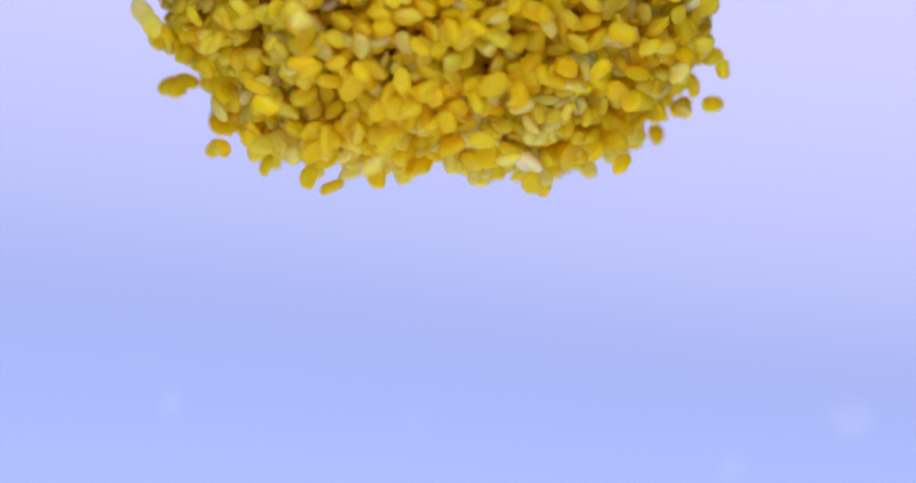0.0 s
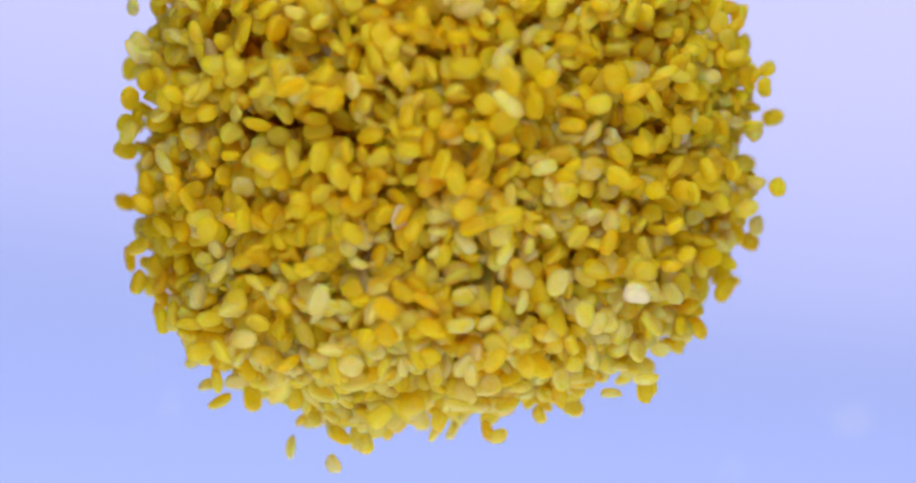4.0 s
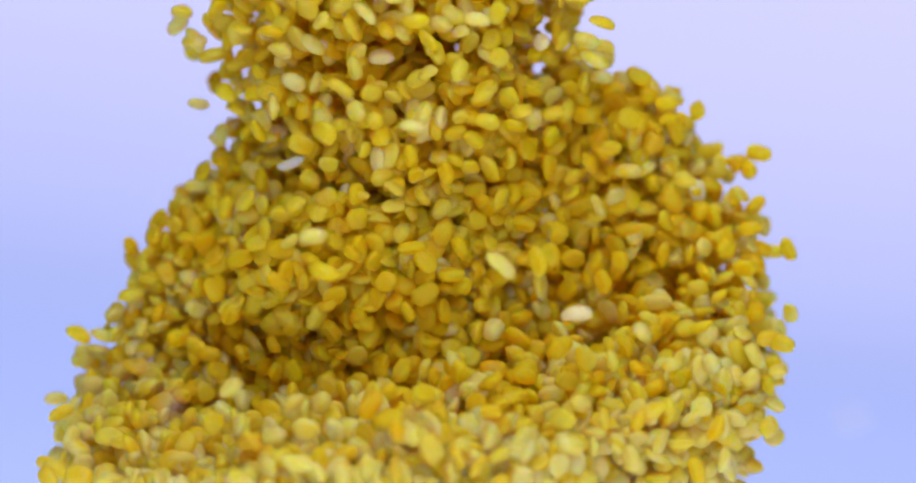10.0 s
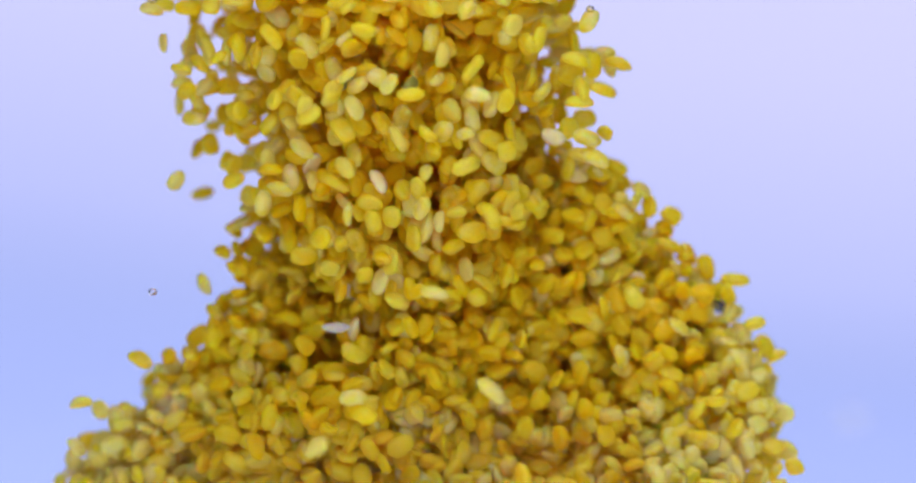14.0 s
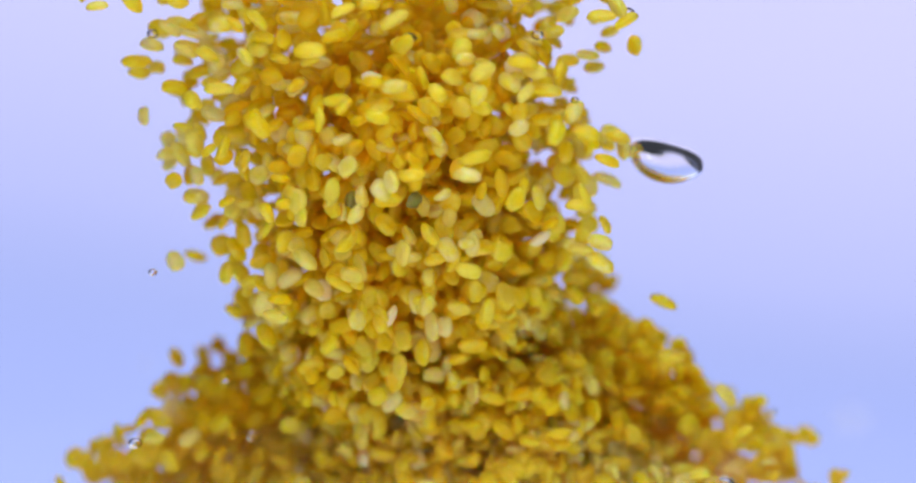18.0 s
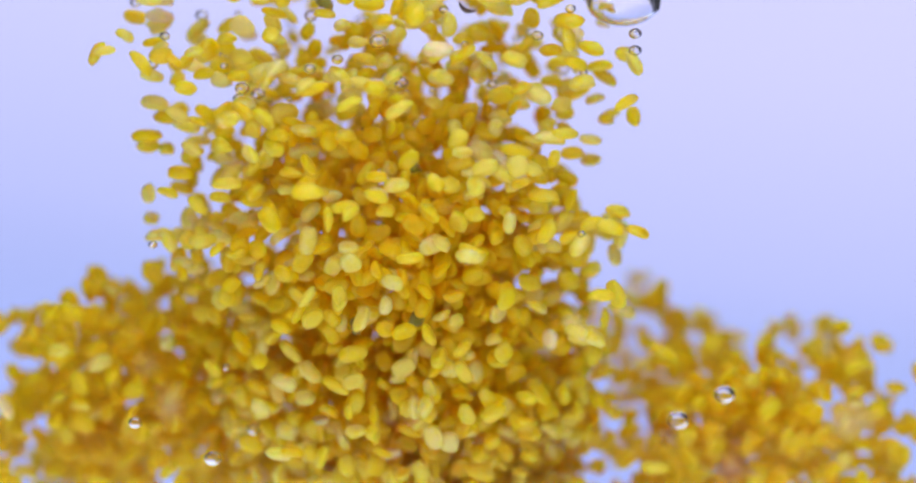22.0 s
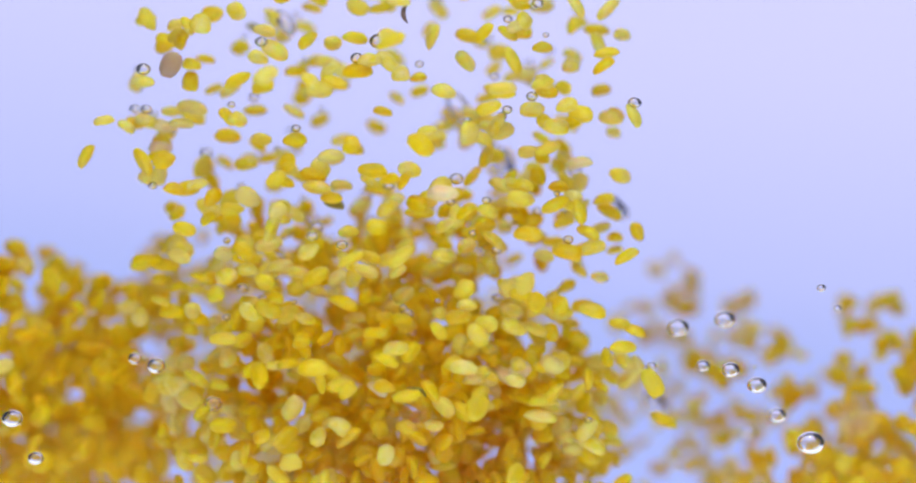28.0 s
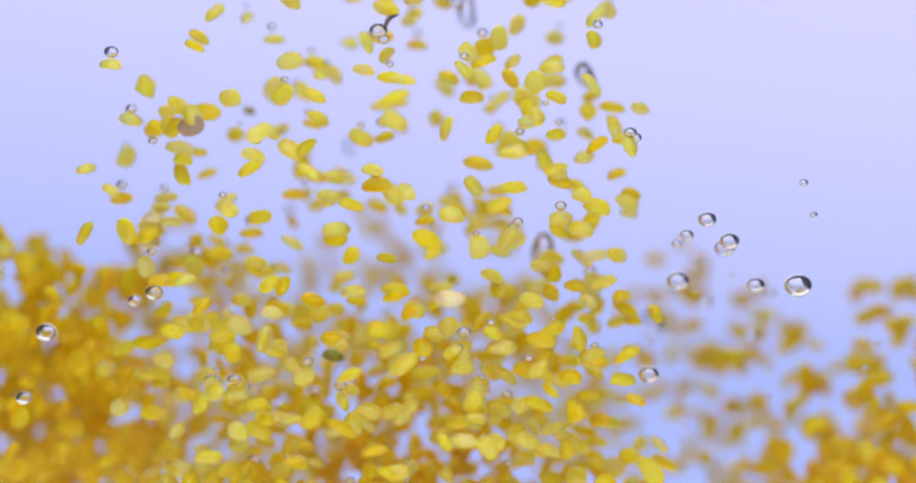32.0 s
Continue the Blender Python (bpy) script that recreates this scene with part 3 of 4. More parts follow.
lone_bean([(0, 140, -600), (17, 150, -40), (19, 152, 8), (23, 171, 122), (28, 150, 268), (32, 148, 400)], -0.02, -60)
lone_bean([(0, 1080, -500), (24, 1070, 160), (28, 1061, 300), (32, 1055, 436)], -0.01, 14)
lone_bean([(0, 240, -500), (27, 250, 5), (28, 252, 33), (32, 250, 148)], -0.01, 51)
lone_bean([(0, 1060, -400), (26, 1050, -30), (28, 1042, 18), (32, 1022, 30)], -0.01, -32)
lone_bean([(0, 980, 280), (1, 1044, 361), (2, 1106, 421), (3.5, 1211, 478), (5.5, 1300, 482), (7, 1314, 459), (9, 1321, 432), (11, 1318, 430), (13, 1284, 464), (14.5, 1243, 487), (17, 1168, 565), (22, 1120, 800), (32, 1100, 1140)], -0.001, 5)
lone_bean([(0, 945, 290), (2, 1023, 460), (3.5, 1081, 560), (5.5, 1230, 590), (7, 1297, 560), (9, 1312, 537), (12, 1290, 545), (14.5, 1262, 580), (19, 1235, 720), (24, 1200, 1000), (32, 1200, 1140)], -0.001, 42)
lone_bean([(0, 890, 300), (2, 965, 505), (3.5, 1031, 620), (5.5, 1202, 690), (7, 1285, 690), (9, 1316, 661), (12, 1318, 652), (14, 1331, 610), (17, 1290, 690), (22, 1250, 950), (32, 1250, 1140)], -0.003, -41)
lone_bean([(0, 600, 300), (2, 479, 515), (3.5, 390, 630), (5.5, 271, 725), (7, 188, 745), (9, 128, 738), (11, 108, 716), (13, 114, 698), (14.5, 160, 690), (18, 230, 850), (32, 250, 1140)], -0.012, -4)
lone_bean([(0, 560, 260), (2, 440, 420), (3.5, 350, 500), (5.5, 215, 540), (7, 165, 560), (9, 120, 585), (11, 160, 560), (13, 198, 580), (14.5, 260, 640), (18, 300, 850), (32, 300, 1140)], -0.011, 33)
lone_bean([(0, 330, -360), (7, 310, -10), (9, 303, 28), (13, 318, 92), (16.5, 318, 182), (20, 330, 300), (26, 360, 600), (32, 380, 900)], 0, -50)
lone_bean([(0, 370, -330), (7, 368, 20), (9, 372, 77), (12, 345, 120), (14.5, 360, 180), (16.5, 410, 360), (22, 450, 700), (32, 480, 1100)], -0.008, -13)
lone_bean([(0, 1080, -300), (7, 1066, 30), (9, 1078, 107), (11, 1060, 150), (13, 1030, 146), (16.5, 1032, 237), (20, 1050, 420), (26, 1080, 760), (32, 1090, 1100)], 0.002, 24)
lone_bean([(0, 1200, -120), (4, 1225, -10), (6, 1210, 35), (7, 1165, 60), (9, 1092, 166), (12, 1060, 300), (18, 1000, 640), (26, 980, 1100), (32, 980, 1140)], 0.008, -59)
lone_bean([(0, 256, -320), (14.4, 256, -70), (27.5, 256, 127), (28.5, 225, 150), (29.5, 196, 148), (30.5, 185, 135), (31.5, 187, 119), (32, 191, 113)], -0.03, 0, 11)
lone_bean([(0, 251, -320), (24.3, 251, -70), (27.5, 251, 20), (28.5, 250, 48), (29.5, 250, 77), (30.5, 250, 104), (31.5, 250, 135), (32, 250, 148)], 0, 0)
lone_bean([(0, 259, -320), (9.4, 259, -70), (27.5, 259, 202), (28.5, 233, 211), (29.5, 217, 211), (30.5, 213, 208), (31.5, 216, 207), (32, 224, 207)], -0.01, 15, 9)
lone_bean([(0, 611, -320), (24.1, 611, -70), (27.5, 611, 98), (28.5, 616, 147), (29.5, 623, 196), (30.5, 632, 248), (31.5, 645, 297), (32, 645, 318)], -0.03, 0, 10)
lone_bean([(0, 544, -320), (24.2, 544, -70), (27.5, 544, 122), (28.5, 548, 182), (29.5, 548, 239), (30.5, 554, 303), (31.5, 568, 366), (32, 576, 394)], -0.03, 0)
lone_bean([(0, 567, -320), (23.9, 567, -70), (27.5, 567, 118), (28.5, 580, 167), (29.5, 591, 222), (30.5, 599, 276), (31.5, 600, 326), (32, 600, 352)], -0.03, 20)
lone_bean([(0, 743, -320), (25.6, 743, -70), (27.5, 743, 38), (28.5, 743, 89), (29.5, 760, 152), (30.5, 747, 173), (31.5, 761, 207), (32, 767, 220)], -0.015, -60)
lone_bean([(0, 922, -320), (27.2, 922, -70), (29, 922, 26), (30, 934, 83), (31, 943, 132), (32, 952, 167)], -0.03, 10)
lone_bean([(0, 1054, -320), (15.2, 1054, -70), (18, 1054, 11), (19, 1061, 41), (20, 1064, 69), (21, 1078, 96), (22, 1083, 110), (23, 1086, 126), (24, 1086, 141), (25, 1086, 156), (27.5, 1083, 193), (28.5, 1081, 205), (29.5, 1081, 219), (30.5, 1078, 231), (31.5, 1076, 244), (32, 1075, 250)], -0.03, 50, 10)
lone_bean([(0, 1038, -320), (22.8, 1038, -70), (27.5, 1038, 95), (28.5, 1028, 132), (29.5, 1026, 165), (30.5, 1023, 199), (32, 1023, 249)], -0.03, -30)
lone_bean([(0, 952, -320), (21.6, 952, -70), (27.5, 952, 196), (28.5, 956, 242), (29.5, 969, 286), (30.5, 988, 329), (31.5, 992, 374), (32, 995, 394)], -0.03, 5)
lone_bean([(0, 934, -320), (22.8, 934, -70), (27.5, 934, 224), (28.5, 949, 288), (29.5, 977, 348), (30.5, 1006, 401), (31.5, 1029, 456), (32, 1035, 485)], -0.03, -25)
lone_bean([(0, 911, -320), (22.4, 911, -70), (27.5, 911, 164), (28.5, 911, 210), (29.5, 922, 256), (30.5, 937, 305), (31.5, 952, 351), (32, 960, 374)], -0.03, 0, 9)
lone_bean([(0, 871, -320), (24.1, 871, -70), (27.5, 871, 81), (28.5, 884, 127), (29.5, 899, 170), (30.5, 913, 211), (31.5, 925, 257), (32, 932, 280)], -0.03, 60)
lone_bean([(0, 888, -320), (20.6, 888, -70), (27.5, 888, 320), (28.5, 890, 369), (29.5, 893, 433), (30.5, 891, 498), (31.5, 876, 559), (32, 859, 596)], -0.03, 0)
lone_bean([(0, 946, -320), (20.4, 946, -70), (27.5, 946, 322), (28.5, 960, 378), (29.5, 963, 433), (30.5, 957, 484), (31.5, 943, 540), (32, 946, 565)], -0.03, -25, 5)
lone_bean([(0, 533, -320), (21, 533, -70), (27.5, 533, 299), (28.5, 557, 348), (29.5, 567, 412), (30.5, 571, 484), (31, 573, 518), (32, 573, 589)], -0.03, 10)
lone_bean([(0, 799, -320), (17.5, 799, -70), (27.5, 799, 337), (28.5, 799, 383), (29.5, 786, 418), (30.5, 769, 452), (31.5, 744, 492), (32, 749, 516)], -0.03, -30)
lone_bean([(0, 834, -320), (20.4, 834, -70), (27.5, 834, 337), (28.5, 834, 390), (29.5, 836, 452), (30.5, 836, 516), (31.5, 842, 548), (32, 842, 572)], -0.03, 10, 7)
lone_bean([(0, 1011, -320), (18.8, 1011, -70), (27.5, 1011, 378), (28.5, 998, 424), (29.5, 988, 481), (30.5, 971, 545), (31.5, 954, 614), (32, 930, 642)], -0.03, 10)
lone_bean([(0, 755, -320), (17.1, 755, -70), (27.5, 755, 412), (28.5, 766, 462), (29.5, 763, 505), (30.5, 770, 556), (31.5, 786, 606), (32, 793, 629)], -0.03, 10)
lone_bean([(0, 974, -320), (19.8, 974, -70), (27.5, 974, 400), (28.5, 963, 461), (29.5, 948, 522), (30.5, 925, 585), (31.5, 903, 612), (32, 903, 634)], -0.03, 5, 8)
lone_bean([(0, 328, -320), (10.8, 328, -70), (27.5, 328, 181), (28.5, 335, 191), (29.5, 351, 201), (30.5, 343, 219), (31.5, 325, 240), (32, 309, 256)], -0.01, 15)
lone_bean([(0, 406, -320), (23.1, 406, -70), (27.5, 406, 110), (28.5, 412, 161), (29.5, 426, 191), (30.5, 432, 228), (31.5, 430, 273), (32, 430, 288)], -0.03, -30)
lone_bean([(0, 270, -320), (18.1, 270, -70), (27.5, 270, 202), (28.5, 265, 228), (29.5, 266, 260), (30.5, 273, 291), (31.5, 280, 325), (32, 285, 340)], 0, -5, 7)
lone_bean([(0, 502, -320), (21, 502, -70), (27.5, 502, 217), (28.5, 514, 263), (29.5, 525, 305), (30.5, 545, 343), (31.5, 568, 389), (32, 576, 409)], -0.03, 15, 7)
lone_bean([(0, 567, -320), (21.7, 567, -70), (27.5, 567, 245), (28.5, 568, 296), (29.5, 571, 354), (30.5, 585, 409), (31.5, 600, 469), (32, 606, 502)], -0.03, 0)
lone_bean([(0, 632, -320), (20.1, 632, -70), (27.5, 632, 271), (28.5, 648, 317), (29.5, 655, 363), (30.5, 668, 413), (31.5, 675, 469), (32, 677, 498)], -0.03, 0)
lone_bean([(0, 472, -320), (24.3, 472, -70), (27.5, 472, 66), (28.5, 470, 107), (29.5, 473, 152), (30.5, 484, 190), (31.5, 499, 233), (32, 499, 256)], -0.03, 35)
lone_bean([(0, 603, -320), (23.3, 603, -70), (27.5, 603, 52), (28.5, 617, 81), (29.5, 629, 110), (30.5, 638, 144), (31.5, 655, 187), (32, 669, 210)], -0.02, 0)
lone_bean([(0, 453, -320), (25.2, 453, -70), (27.5, 453, 32), (28.5, 453, 78), (29.5, 453, 122), (30.5, 456, 164), (31.5, 458, 208), (32, 462, 231)], -0.03, 0)
lone_bean([(0, 1060, -320), (8.2, 1060, -70), (27.5, 1060, 539), (28.5, 1064, 571), (29.5, 1066, 602), (30.5, 1050, 632), (31.5, 1021, 660), (32, 1008, 677)], -0.01, 20)
lone_bean([(0, 972, -320), (19.1, 972, -70), (21, 972, 21), (22, 971, 67), (23, 968, 115), (24, 968, 175), (25, 975, 231), (25.5, 989, 251), (32, 989, 580)], -0.03, 85)
lone_bean([(0, 994, -320), (18.2, 994, -70), (20, 994, 15), (21, 994, 61), (22, 985, 110), (23, 978, 162), (24, 977, 217), (32, 977, 645)], -0.03, 20)
lone_bean([(0, 963, -320), (17.6, 963, -70), (19.5, 963, 23), (20.5, 974, 70), (21.5, 989, 119), (22.5, 1006, 170), (23.5, 1014, 219), (24.5, 1017, 265), (25.5, 1017, 311), (32, 1017, 610)], -0.03, -15, 6)
lone_bean([(0, 1076, -320), (14.4, 1076, -70), (17, 1076, 8), (18, 1072, 38), (19, 1072, 69), (20, 1072, 103), (21, 1075, 133), (22, 1072, 178), (23, 1070, 222), (24, 1072, 263), (25, 1073, 305), (25.5, 1073, 328), (32, 1073, 610)], -0.03, -30)
lone_bean([(0, 925, -320), (17.5, 925, -70), (19.5, 925, 32), (20.5, 920, 78), (21.5, 917, 136), (22.5, 936, 193), (23.5, 951, 271), (24.5, 951, 349), (25.5, 945, 427), (32, 945, 934)], -0.03, 30)
lone_bean([(0, 1035, -320), (15.6, 1035, -70), (17.5, 1035, 11), (18.5, 1020, 50), (19.5, 1004, 96), (20.5, 989, 142), (21.5, 974, 201), (22.5, 957, 263), (23.5, 937, 332), (24, 928, 374), (32, 928, 966)], -0.03, 0)
lone_bean([(0, 861, -320), (21.2, 861, -70), (22.5, 861, 6), (23.5, 873, 69), (24.5, 882, 126), (25.5, 888, 181), (32, 888, 545)], -0.03, 0)
lone_bean([(0, 236, -320), (12.2, 236, -70), (16.5, 236, 60), (17.5, 234, 90), (18.5, 236, 121), (19.5, 239, 152), (20.5, 244, 184), (21.5, 250, 216), (22.5, 254, 250), (23.5, 257, 283), (24.5, 257, 317), (25.5, 254, 354), (32, 254, 585)], -0.01, 0)
lone_bean([(0, 306, -320), (14.4, 306, -70), (17, 306, 12), (18, 306, 43), (19, 299, 74), (20, 279, 112), (21, 273, 146), (22, 265, 178), (23, 265, 210), (24, 266, 237), (25, 259, 259), (25.5, 259, 266), (32, 259, 392)], -0.01, 5)
lone_bean([(0, 312, -320), (6.8, 312, -70), (16.5, 312, 181), (17.5, 315, 207), (18.5, 314, 233), (19.5, 291, 253), (20.5, 291, 283), (21.5, 291, 314), (22.5, 283, 348), (23.5, 276, 380), (24.5, 276, 410), (32, 276, 642)], -0.015, 10)
lone_bean([(0, 312, -320), (7.1, 312, -70), (16.5, 312, 220), (17.5, 297, 251), (18.5, 282, 282), (19.5, 277, 312), (20.5, 274, 346), (21.5, 270, 384), (22.5, 268, 427), (23.5, 260, 466), (24.5, 271, 514), (25.5, 276, 553), (32, 276, 836)], 0, 0)
lone_bean([(0, 986, -320), (8.8, 986, -70), (16.5, 986, 181), (17.5, 1001, 211), (18.5, 1004, 246), (19.5, 1015, 282), (20.5, 1030, 328), (21.5, 1037, 374), (22.5, 1049, 403), (23.5, 1047, 426), (24.5, 1030, 444), (25.5, 1014, 470), (32, 1014, 613)], -0.03, 20)
lone_bean([(0, 1008, -320), (11.8, 1008, -70), (16.5, 1008, 135), (17.5, 992, 165), (18.5, 977, 222), (19.5, 977, 282), (20.5, 982, 342), (21.5, 994, 392), (22.5, 992, 449), (23.5, 994, 510), (24.5, 1000, 570), (25.5, 1004, 616), (32, 1004, 960)], -0.03, -55, 6)
lone_bean([(0, 992, -320), (9, 992, -70), (16.5, 992, 270), (17.5, 992, 315), (18.5, 1000, 361), (19.5, 1015, 407), (20.5, 1030, 453), (21.5, 1046, 488), (22.5, 1063, 522), (23.5, 1095, 568), (24.5, 1115, 582), (32, 1115, 807)], -0.03, 75)
lone_bean([(0, 939, -320), (17.7, 939, -70), (19, 939, 24), (20, 939, 92), (21, 939, 164), (22, 939, 240), (23, 930, 318), (23.5, 925, 358), (32, 925, 1027)], -0.03, 10)
lone_bean([(0, 790, -320), (15.3, 790, -70), (17, 790, 11), (18, 790, 60), (19, 801, 109), (20, 796, 175), (21, 799, 225), (22, 787, 279), (23, 766, 335), (24, 770, 386), (25, 779, 432), (25.5, 784, 449), (32, 784, 722)], -0.03, 0)
lone_bean([(0, 813, -320), (15.7, 813, -70), (17.5, 813, 40), (18.5, 815, 86), (19.5, 810, 164), (20.5, 816, 227), (21.5, 816, 274), (22.5, 804, 326), (23.5, 813, 397), (24.5, 813, 459), (25.5, 813, 513), (32, 813, 890)], -0.03, 0)
lone_bean([(0, 623, -320), (10.5, 623, -70), (16.5, 623, 147), (17.5, 637, 184), (18.5, 651, 219), (19.5, 646, 251), (20.5, 651, 285), (21.5, 652, 318), (22.5, 638, 357), (23.5, 642, 395), (24.5, 643, 442), (25.5, 663, 493), (32, 663, 812)], -0.05, 5)
lone_bean([(0, 818, -320), (6.7, 818, -70), (16.5, 818, 254), (17.5, 808, 289), (18.5, 799, 320), (19.5, 804, 372), (20.5, 807, 403), (21.5, 805, 429), (22.5, 802, 455), (23.5, 798, 484), (24.5, 798, 514), (25.5, 795, 548), (32, 795, 756)], -0.05, 5)
lone_bean([(0, 539, -320), (14.5, 539, -70), (16.5, 539, 21), (17.5, 530, 66), (18.5, 530, 113), (19.5, 530, 173), (20.5, 531, 234), (21.5, 530, 296), (22.5, 521, 361), (23.5, 522, 412), (24.5, 525, 467), (25.5, 536, 513), (32, 536, 841)], -0.045, 0)
lone_bean([(0, 320, -320), (12.8, 320, -70), (22.5, 320, 230), (23.5, 318, 262), (24.5, 318, 292), (25.5, 312, 331), (32, 312, 555)], -0.01, 10)
lone_bean([(0, 534, -320), (21, 534, -70), (22.5, 534, 8), (23.5, 531, 60), (24.5, 531, 113), (25.5, 536, 167), (32, 536, 515)], -0.03, 25)
lone_bean([(0, 332, -320), (5.6, 332, -70), (16.5, 332, 225), (17.5, 315, 250), (18.5, 305, 279), (19.5, 296, 312), (20.5, 291, 349), (21.5, 288, 389), (22.5, 286, 432), (23.5, 289, 473), (24.5, 289, 518), (25.5, 292, 557), (32, 292, 830)], -0.01, 60)
lone_bean([(0, 412, -320), (7.7, 412, -70), (16.5, 412, 354), (17.5, 403, 403), (18.5, 410, 450), (19.5, 415, 495), (30.5, 415, 1000), (32, 415, 1140)], -0.01, 60)
lone_bean([(0, 478, -320), (7, 478, -70), (16.5, 478, 462), (17.5, 475, 514), (18.5, 469, 574), (19.5, 476, 629), (26, 476, 1000), (32, 476, 1140)], -0.03, 10)
lone_bean([(0, 464, -320), (7.6, 464, -70), (16.5, 464, 432), (17.5, 475, 485), (18.5, 485, 545), (19.5, 499, 608), (25.9, 499, 1000), (32, 499, 1140)], -0.03, 10)
lone_bean([(0, 334, -320), (6, 334, -70), (16.5, 334, 286), (17.5, 335, 320), (18.5, 335, 354), (19.5, 335, 386), (20.5, 329, 421), (21.5, 312, 438), (22.5, 314, 476), (23.5, 317, 518), (24.5, 317, 557), (25.5, 308, 585), (32, 308, 803)], -0.01, 5)
lone_bean([(0, 1030, -320), (6.5, 1030, -70), (16.5, 1030, 231), (17.5, 1034, 262), (18.5, 1043, 291), (19.5, 1058, 322), (20.5, 1073, 352), (21.5, 1089, 383), (22.5, 1090, 413), (23.5, 1090, 444), (24.5, 1090, 475), (25.5, 1087, 501), (32, 1087, 686)], -0.03, 20)
lone_bean([(0, 1003, -320), (6.4, 1003, -70), (16.5, 1003, 349), (17.5, 1021, 395), (18.5, 1028, 432), (19.5, 1020, 473), (20.5, 1008, 516), (21.5, 992, 547), (22.5, 986, 594), (23.5, 1000, 642), (24.5, 994, 658), (25.5, 1020, 718), (32, 1020, 965)], -0.03, 10)
lone_bean([(0, 991, -320), (8.3, 991, -70), (16.5, 991, 288), (17.5, 991, 331), (18.5, 994, 375), (19.5, 992, 413), (20.5, 1011, 450), (21.5, 1026, 487), (22.5, 1040, 524), (23.5, 1058, 533), (24.5, 1058, 538), (25.5, 1066, 554), (32, 1066, 652)], -0.03, 0)
lone_bean([(0, 1017, -320), (5.8, 1017, -70), (16.5, 1017, 384), (17.5, 1020, 430), (18.5, 1029, 469), (19.5, 1028, 499), (20.5, 1012, 530), (32, 1012, 881)], -0.03, 30)
lone_bean([(0, 960, 285), (5.5, 1265, 390), (6.5, 1280, 383), (7.5, 1291, 372), (8.5, 1282, 372), (9.5, 1276, 372), (10.5, 1256, 375), (11.5, 1228, 381), (12.5, 1194, 392), (13.5, 1164, 409), (14.5, 1136, 433), (32, 1136, 792)], 0, 25)
lone_bean([(0, 464, 247), (1, 394, 286), (2, 323, 291), (3, 280, 276), (5.5, 244, 239), (6.5, 257, 234), (7.5, 282, 244), (8.5, 312, 260), (9.5, 351, 288), (10.5, 395, 325), (11.5, 429, 360), (12.5, 442, 401), (13.5, 473, 446), (14.5, 507, 495), (16.5, 519, 588), (17.5, 531, 649), (18.5, 545, 720), (19.5, 557, 782), (20, 565, 810), (23.2, 565, 1000), (32, 565, 1140)], 0, 20)
lone_bean([(0, 322, -52), (5.5, 322, 107), (6.5, 349, 129), (7.5, 374, 165), (8.5, 363, 201), (9.5, 369, 225), (10.5, 380, 262), (11.5, 400, 302), (29.6, 400, 1000), (32, 400, 1140)], 0.005, 40)
lone_bean([(0, 1106, -320), (5.7, 1106, -70), (7.5, 1106, 15), (8.5, 1075, 61), (9.5, 1043, 110), (10.5, 1021, 158), (11.5, 1006, 204), (12.5, 1000, 248), (13.5, 998, 288), (14.5, 980, 317), (32, 980, 921)], -0.01, 0)
lone_bean([(0, 1057, -320), (6.5, 1057, -70), (8.5, 1057, 18), (9.5, 1040, 57), (10.5, 1020, 106), (11.5, 1004, 152), (12.5, 994, 198), (13.5, 994, 244), (14.5, 994, 289), (30.1, 994, 1000), (32, 994, 1140)], -0.015, 10)
lone_bean([(0, 516, 37), (5.5, 516, 213), (6.5, 519, 244), (7.5, 519, 277), (8.5, 524, 323), (9.5, 531, 375), (10.5, 544, 436), (11.5, 559, 498), (12.5, 590, 567), (13, 605, 603), (18.7, 605, 1000), (32, 605, 1140)], -0.05, 0)
lone_bean([(0, 455, 182), (5.5, 455, 309), (6.5, 490, 328), (7.5, 510, 355), (8.5, 528, 392), (9.5, 547, 440), (10.5, 565, 495), (11.5, 593, 556), (12.5, 590, 599), (13.5, 606, 671), (14.5, 629, 750), (17.8, 629, 1000), (32, 629, 1140)], -0.05, 20)
lone_bean([(0, 868, -33), (5.5, 868, 245), (6.5, 887, 289), (7.5, 885, 346), (8.5, 874, 389), (9.5, 862, 432), (10.5, 848, 478), (11.5, 834, 525), (12.5, 834, 586), (13.5, 833, 645), (14.5, 844, 694), (20.2, 844, 1000), (32, 844, 1140)], -0.058, 40)
lone_bean([(0, 874, -24), (5.5, 874, 213), (6.5, 879, 263), (7.5, 894, 299), (8.5, 908, 344), (9.5, 917, 409), (10.5, 922, 485), (11.5, 922, 568), (12.5, 919, 663), (13.5, 902, 763), (14, 893, 816), (15.8, 893, 1000), (32, 893, 1140)], -0.058, 80)
lone_bean([(0, 744, -320), (4, 744, -70), (6, 744, 32), (7, 735, 89), (8, 723, 132), (9, 717, 170), (10, 707, 219), (11, 704, 265), (12, 717, 328), (13, 735, 416), (14, 743, 504), (14.5, 732, 534), (20.4, 732, 1000), (32, 732, 1140)], -0.06, 10)
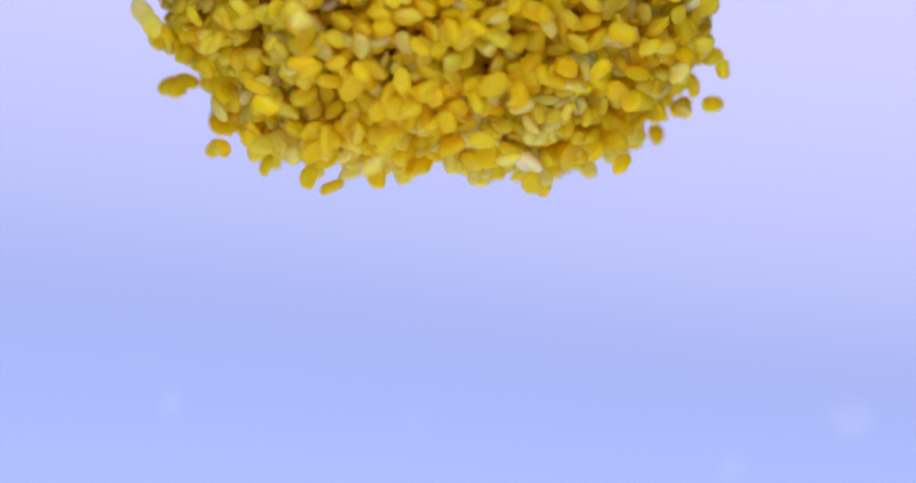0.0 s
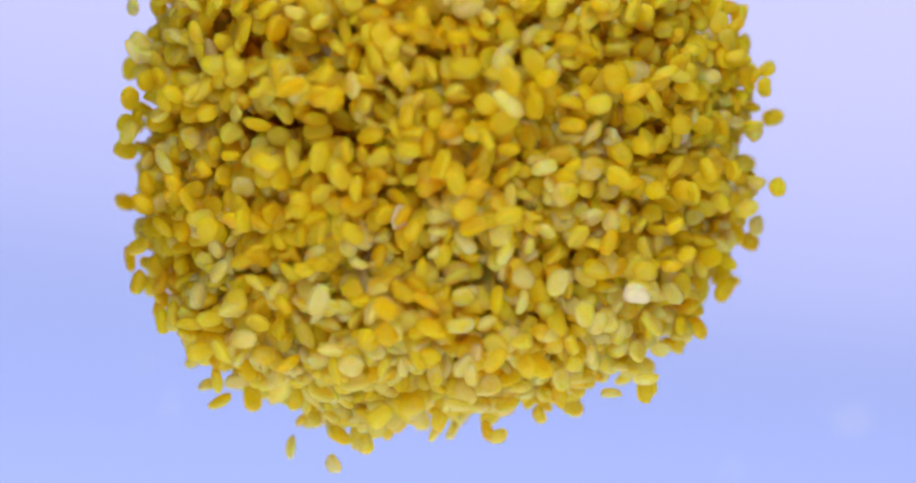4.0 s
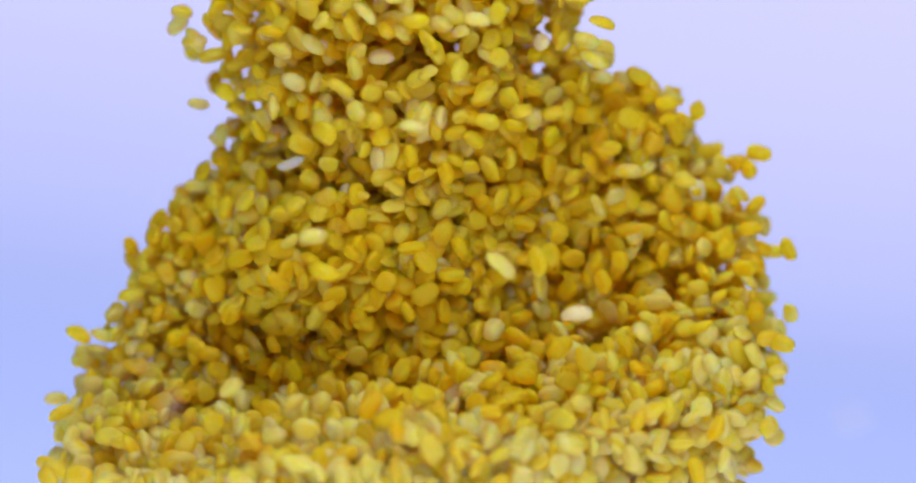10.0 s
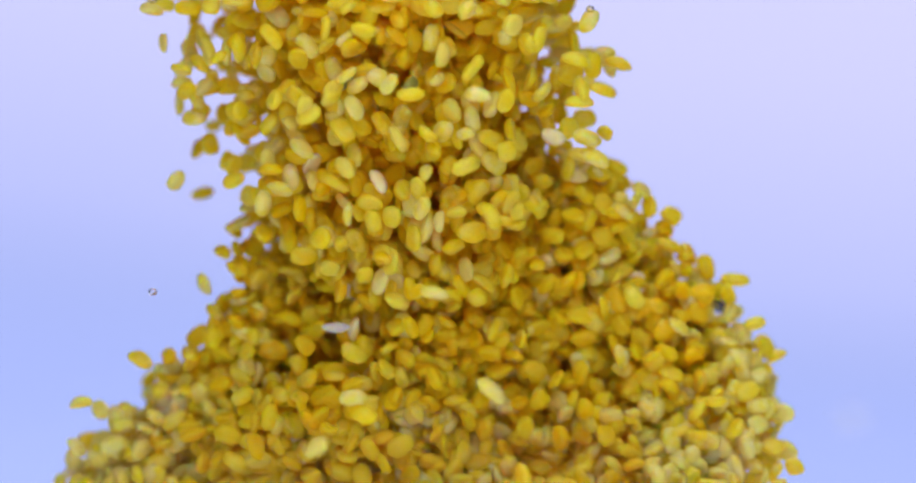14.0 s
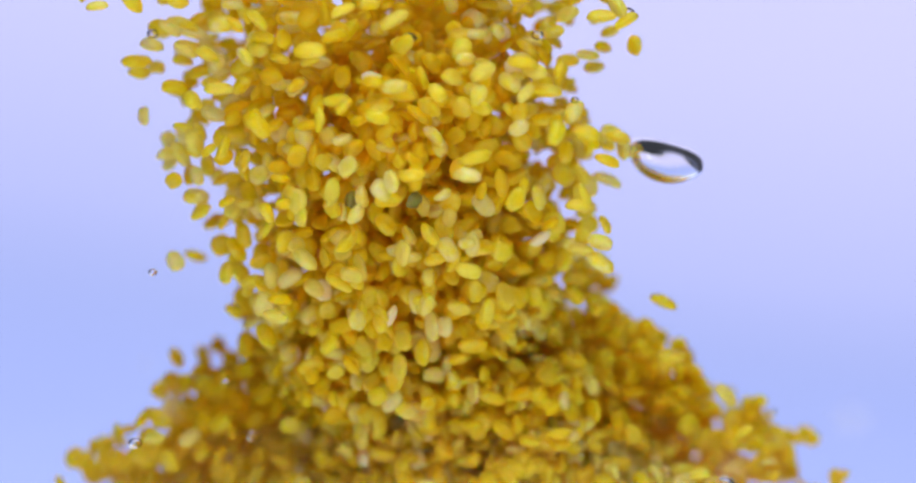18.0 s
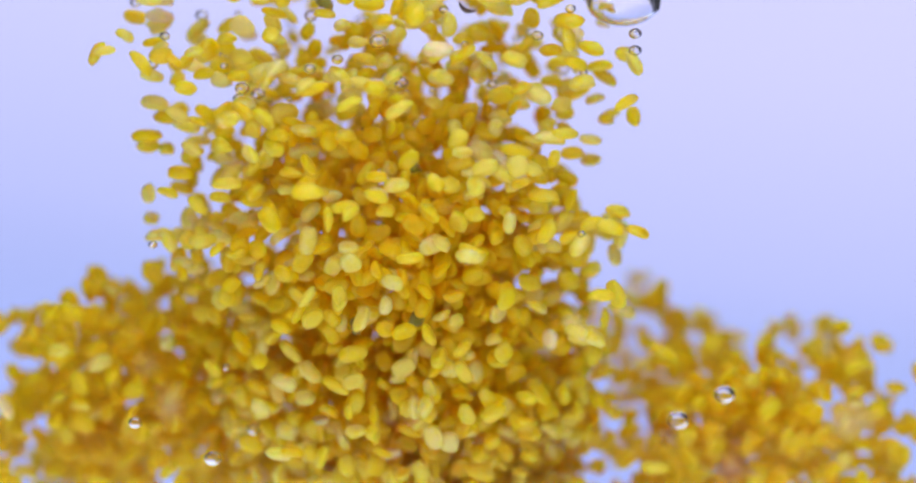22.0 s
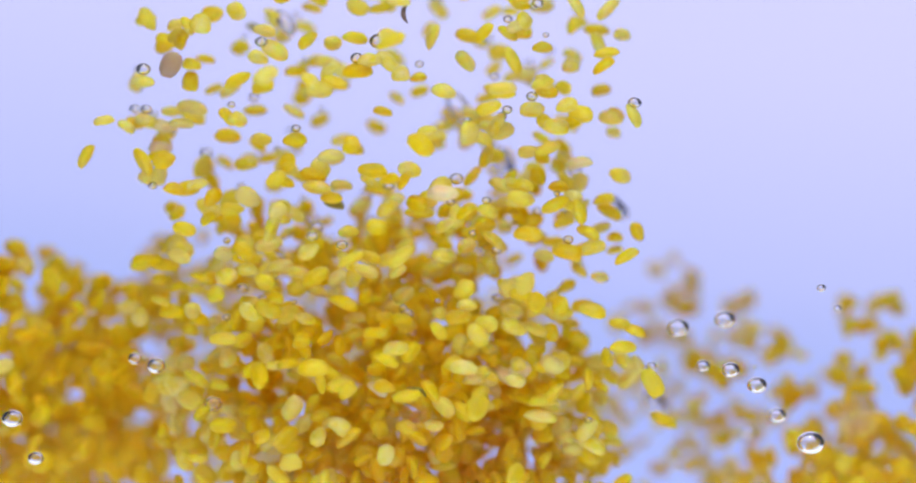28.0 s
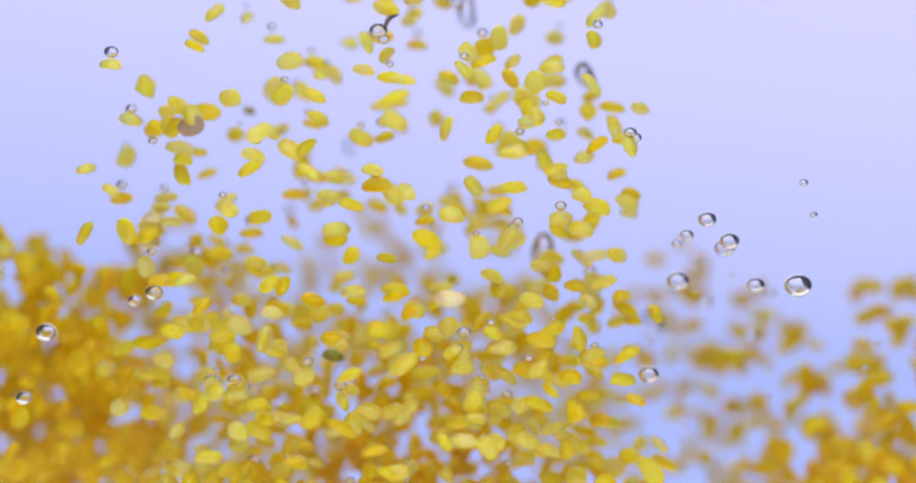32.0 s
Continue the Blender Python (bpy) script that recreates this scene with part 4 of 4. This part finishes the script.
lone_bean([(0, 640, 285), (5.5, 403, 718), (6.5, 352, 718), (7.5, 335, 688), (8.5, 349, 666), (9.5, 380, 662), (10.5, 412, 666), (11.5, 442, 681), (12.5, 476, 706), (13.5, 519, 741), (14.5, 556, 793), (19.3, 556, 1000), (32, 556, 1140)], -0.062, -20)

for rows in ([(0, 720, -400, -0.03), (26, 700, -20, -0.03), (28, 690, 22, -0.03), (32, 665, 33, -0.03)], [(0, 800, -500, -0.02), (21, 800, -30, -0.02), (23, 790, 68, -0.02), (26, 780, 230, 0.04), (32, 770, 640, 0.05)]):
    v = BALL_V * np.array((1.9, 0.4, 0.45)) * 0.001
    v[:, 2] += 0.0009 * (BALL_V[:, 0] ** 2)
    h = new("bean_husk", mesh_of("bean_husk", v, BALL_F, HUSK))
    tagged(h, "dark curled sliver of bean husk in the water", "husk", group="husk slivers")
    follow(h, rows, rate=10, attitude=(0, -0.5, 0.2), axis=(0, 1, 0))


flake_v = BALL_V * np.array((2.5, 0.95, 0.22)) * 0.001
flake_v[:, 2] += 0.0006 * BALL_V[:, 0] ** 2
flake = new("bean_husk", mesh_of("bean_husk", flake_v, BALL_F, FLAKE))
tagged(flake, "pale grey papery flake of bean husk", "husk", group="husk slivers")
follow(flake, [(0, 400, -260, -0.04), (4, 405, -60, -0.045), (6, 415, 18, -0.05), (9, 480, 215, -0.052), (11, 515, 345, -0.05), (13, 551, 490, -0.045), (16.5, 630, 755, -0.045), (19, 640, 960, -0.04), (32, 640, 1150, -0.04)], rate=5, attitude=(1.1, 0.15, 0), axis=(0, 1, 0.2))


# dried water marks on the glass
def water_mark(x, y, rx, rz, seed):
    g = np.random.default_rng(seed)
    v = BUBBLE_V.copy()
    a = np.arctan2(v[:, 1], v[:, 0])
    v[:, :2] *= (1 + 0.06 * np.sin(2 * a + g.uniform(0, 6)) + 0.04 * np.sin(5 * a))[:, None]
    v = np.stack([v[:, 0] * rx * 0.69 * K, v[:, 2] * 0.0003, v[:, 1] * rz * 0.69 * K], 1)
    ob = new("water_mark", mesh_of("water_mark", v, BUBBLE_F, MARK))
    ob.location = sight(x, y, -0.1324)
    ob.visible_shadow = False
    return tagged(ob, "faint whitish water mark on the glass pane", "water mark", group="water marks")


for n, (x, y, rx, rz) in enumerate([(1458, 716, 38, 25), (250, 622, 10, 13), (291, 690, 13, 28), (712, 712, 13, 13), (1252, 800, 20, 16)]):
    water_mark(x, y, rx, rz, n)


# ---- motion of all things ----
def motions():
    for ob, rows in PATHS:
        walk(ob, rows)


motions()
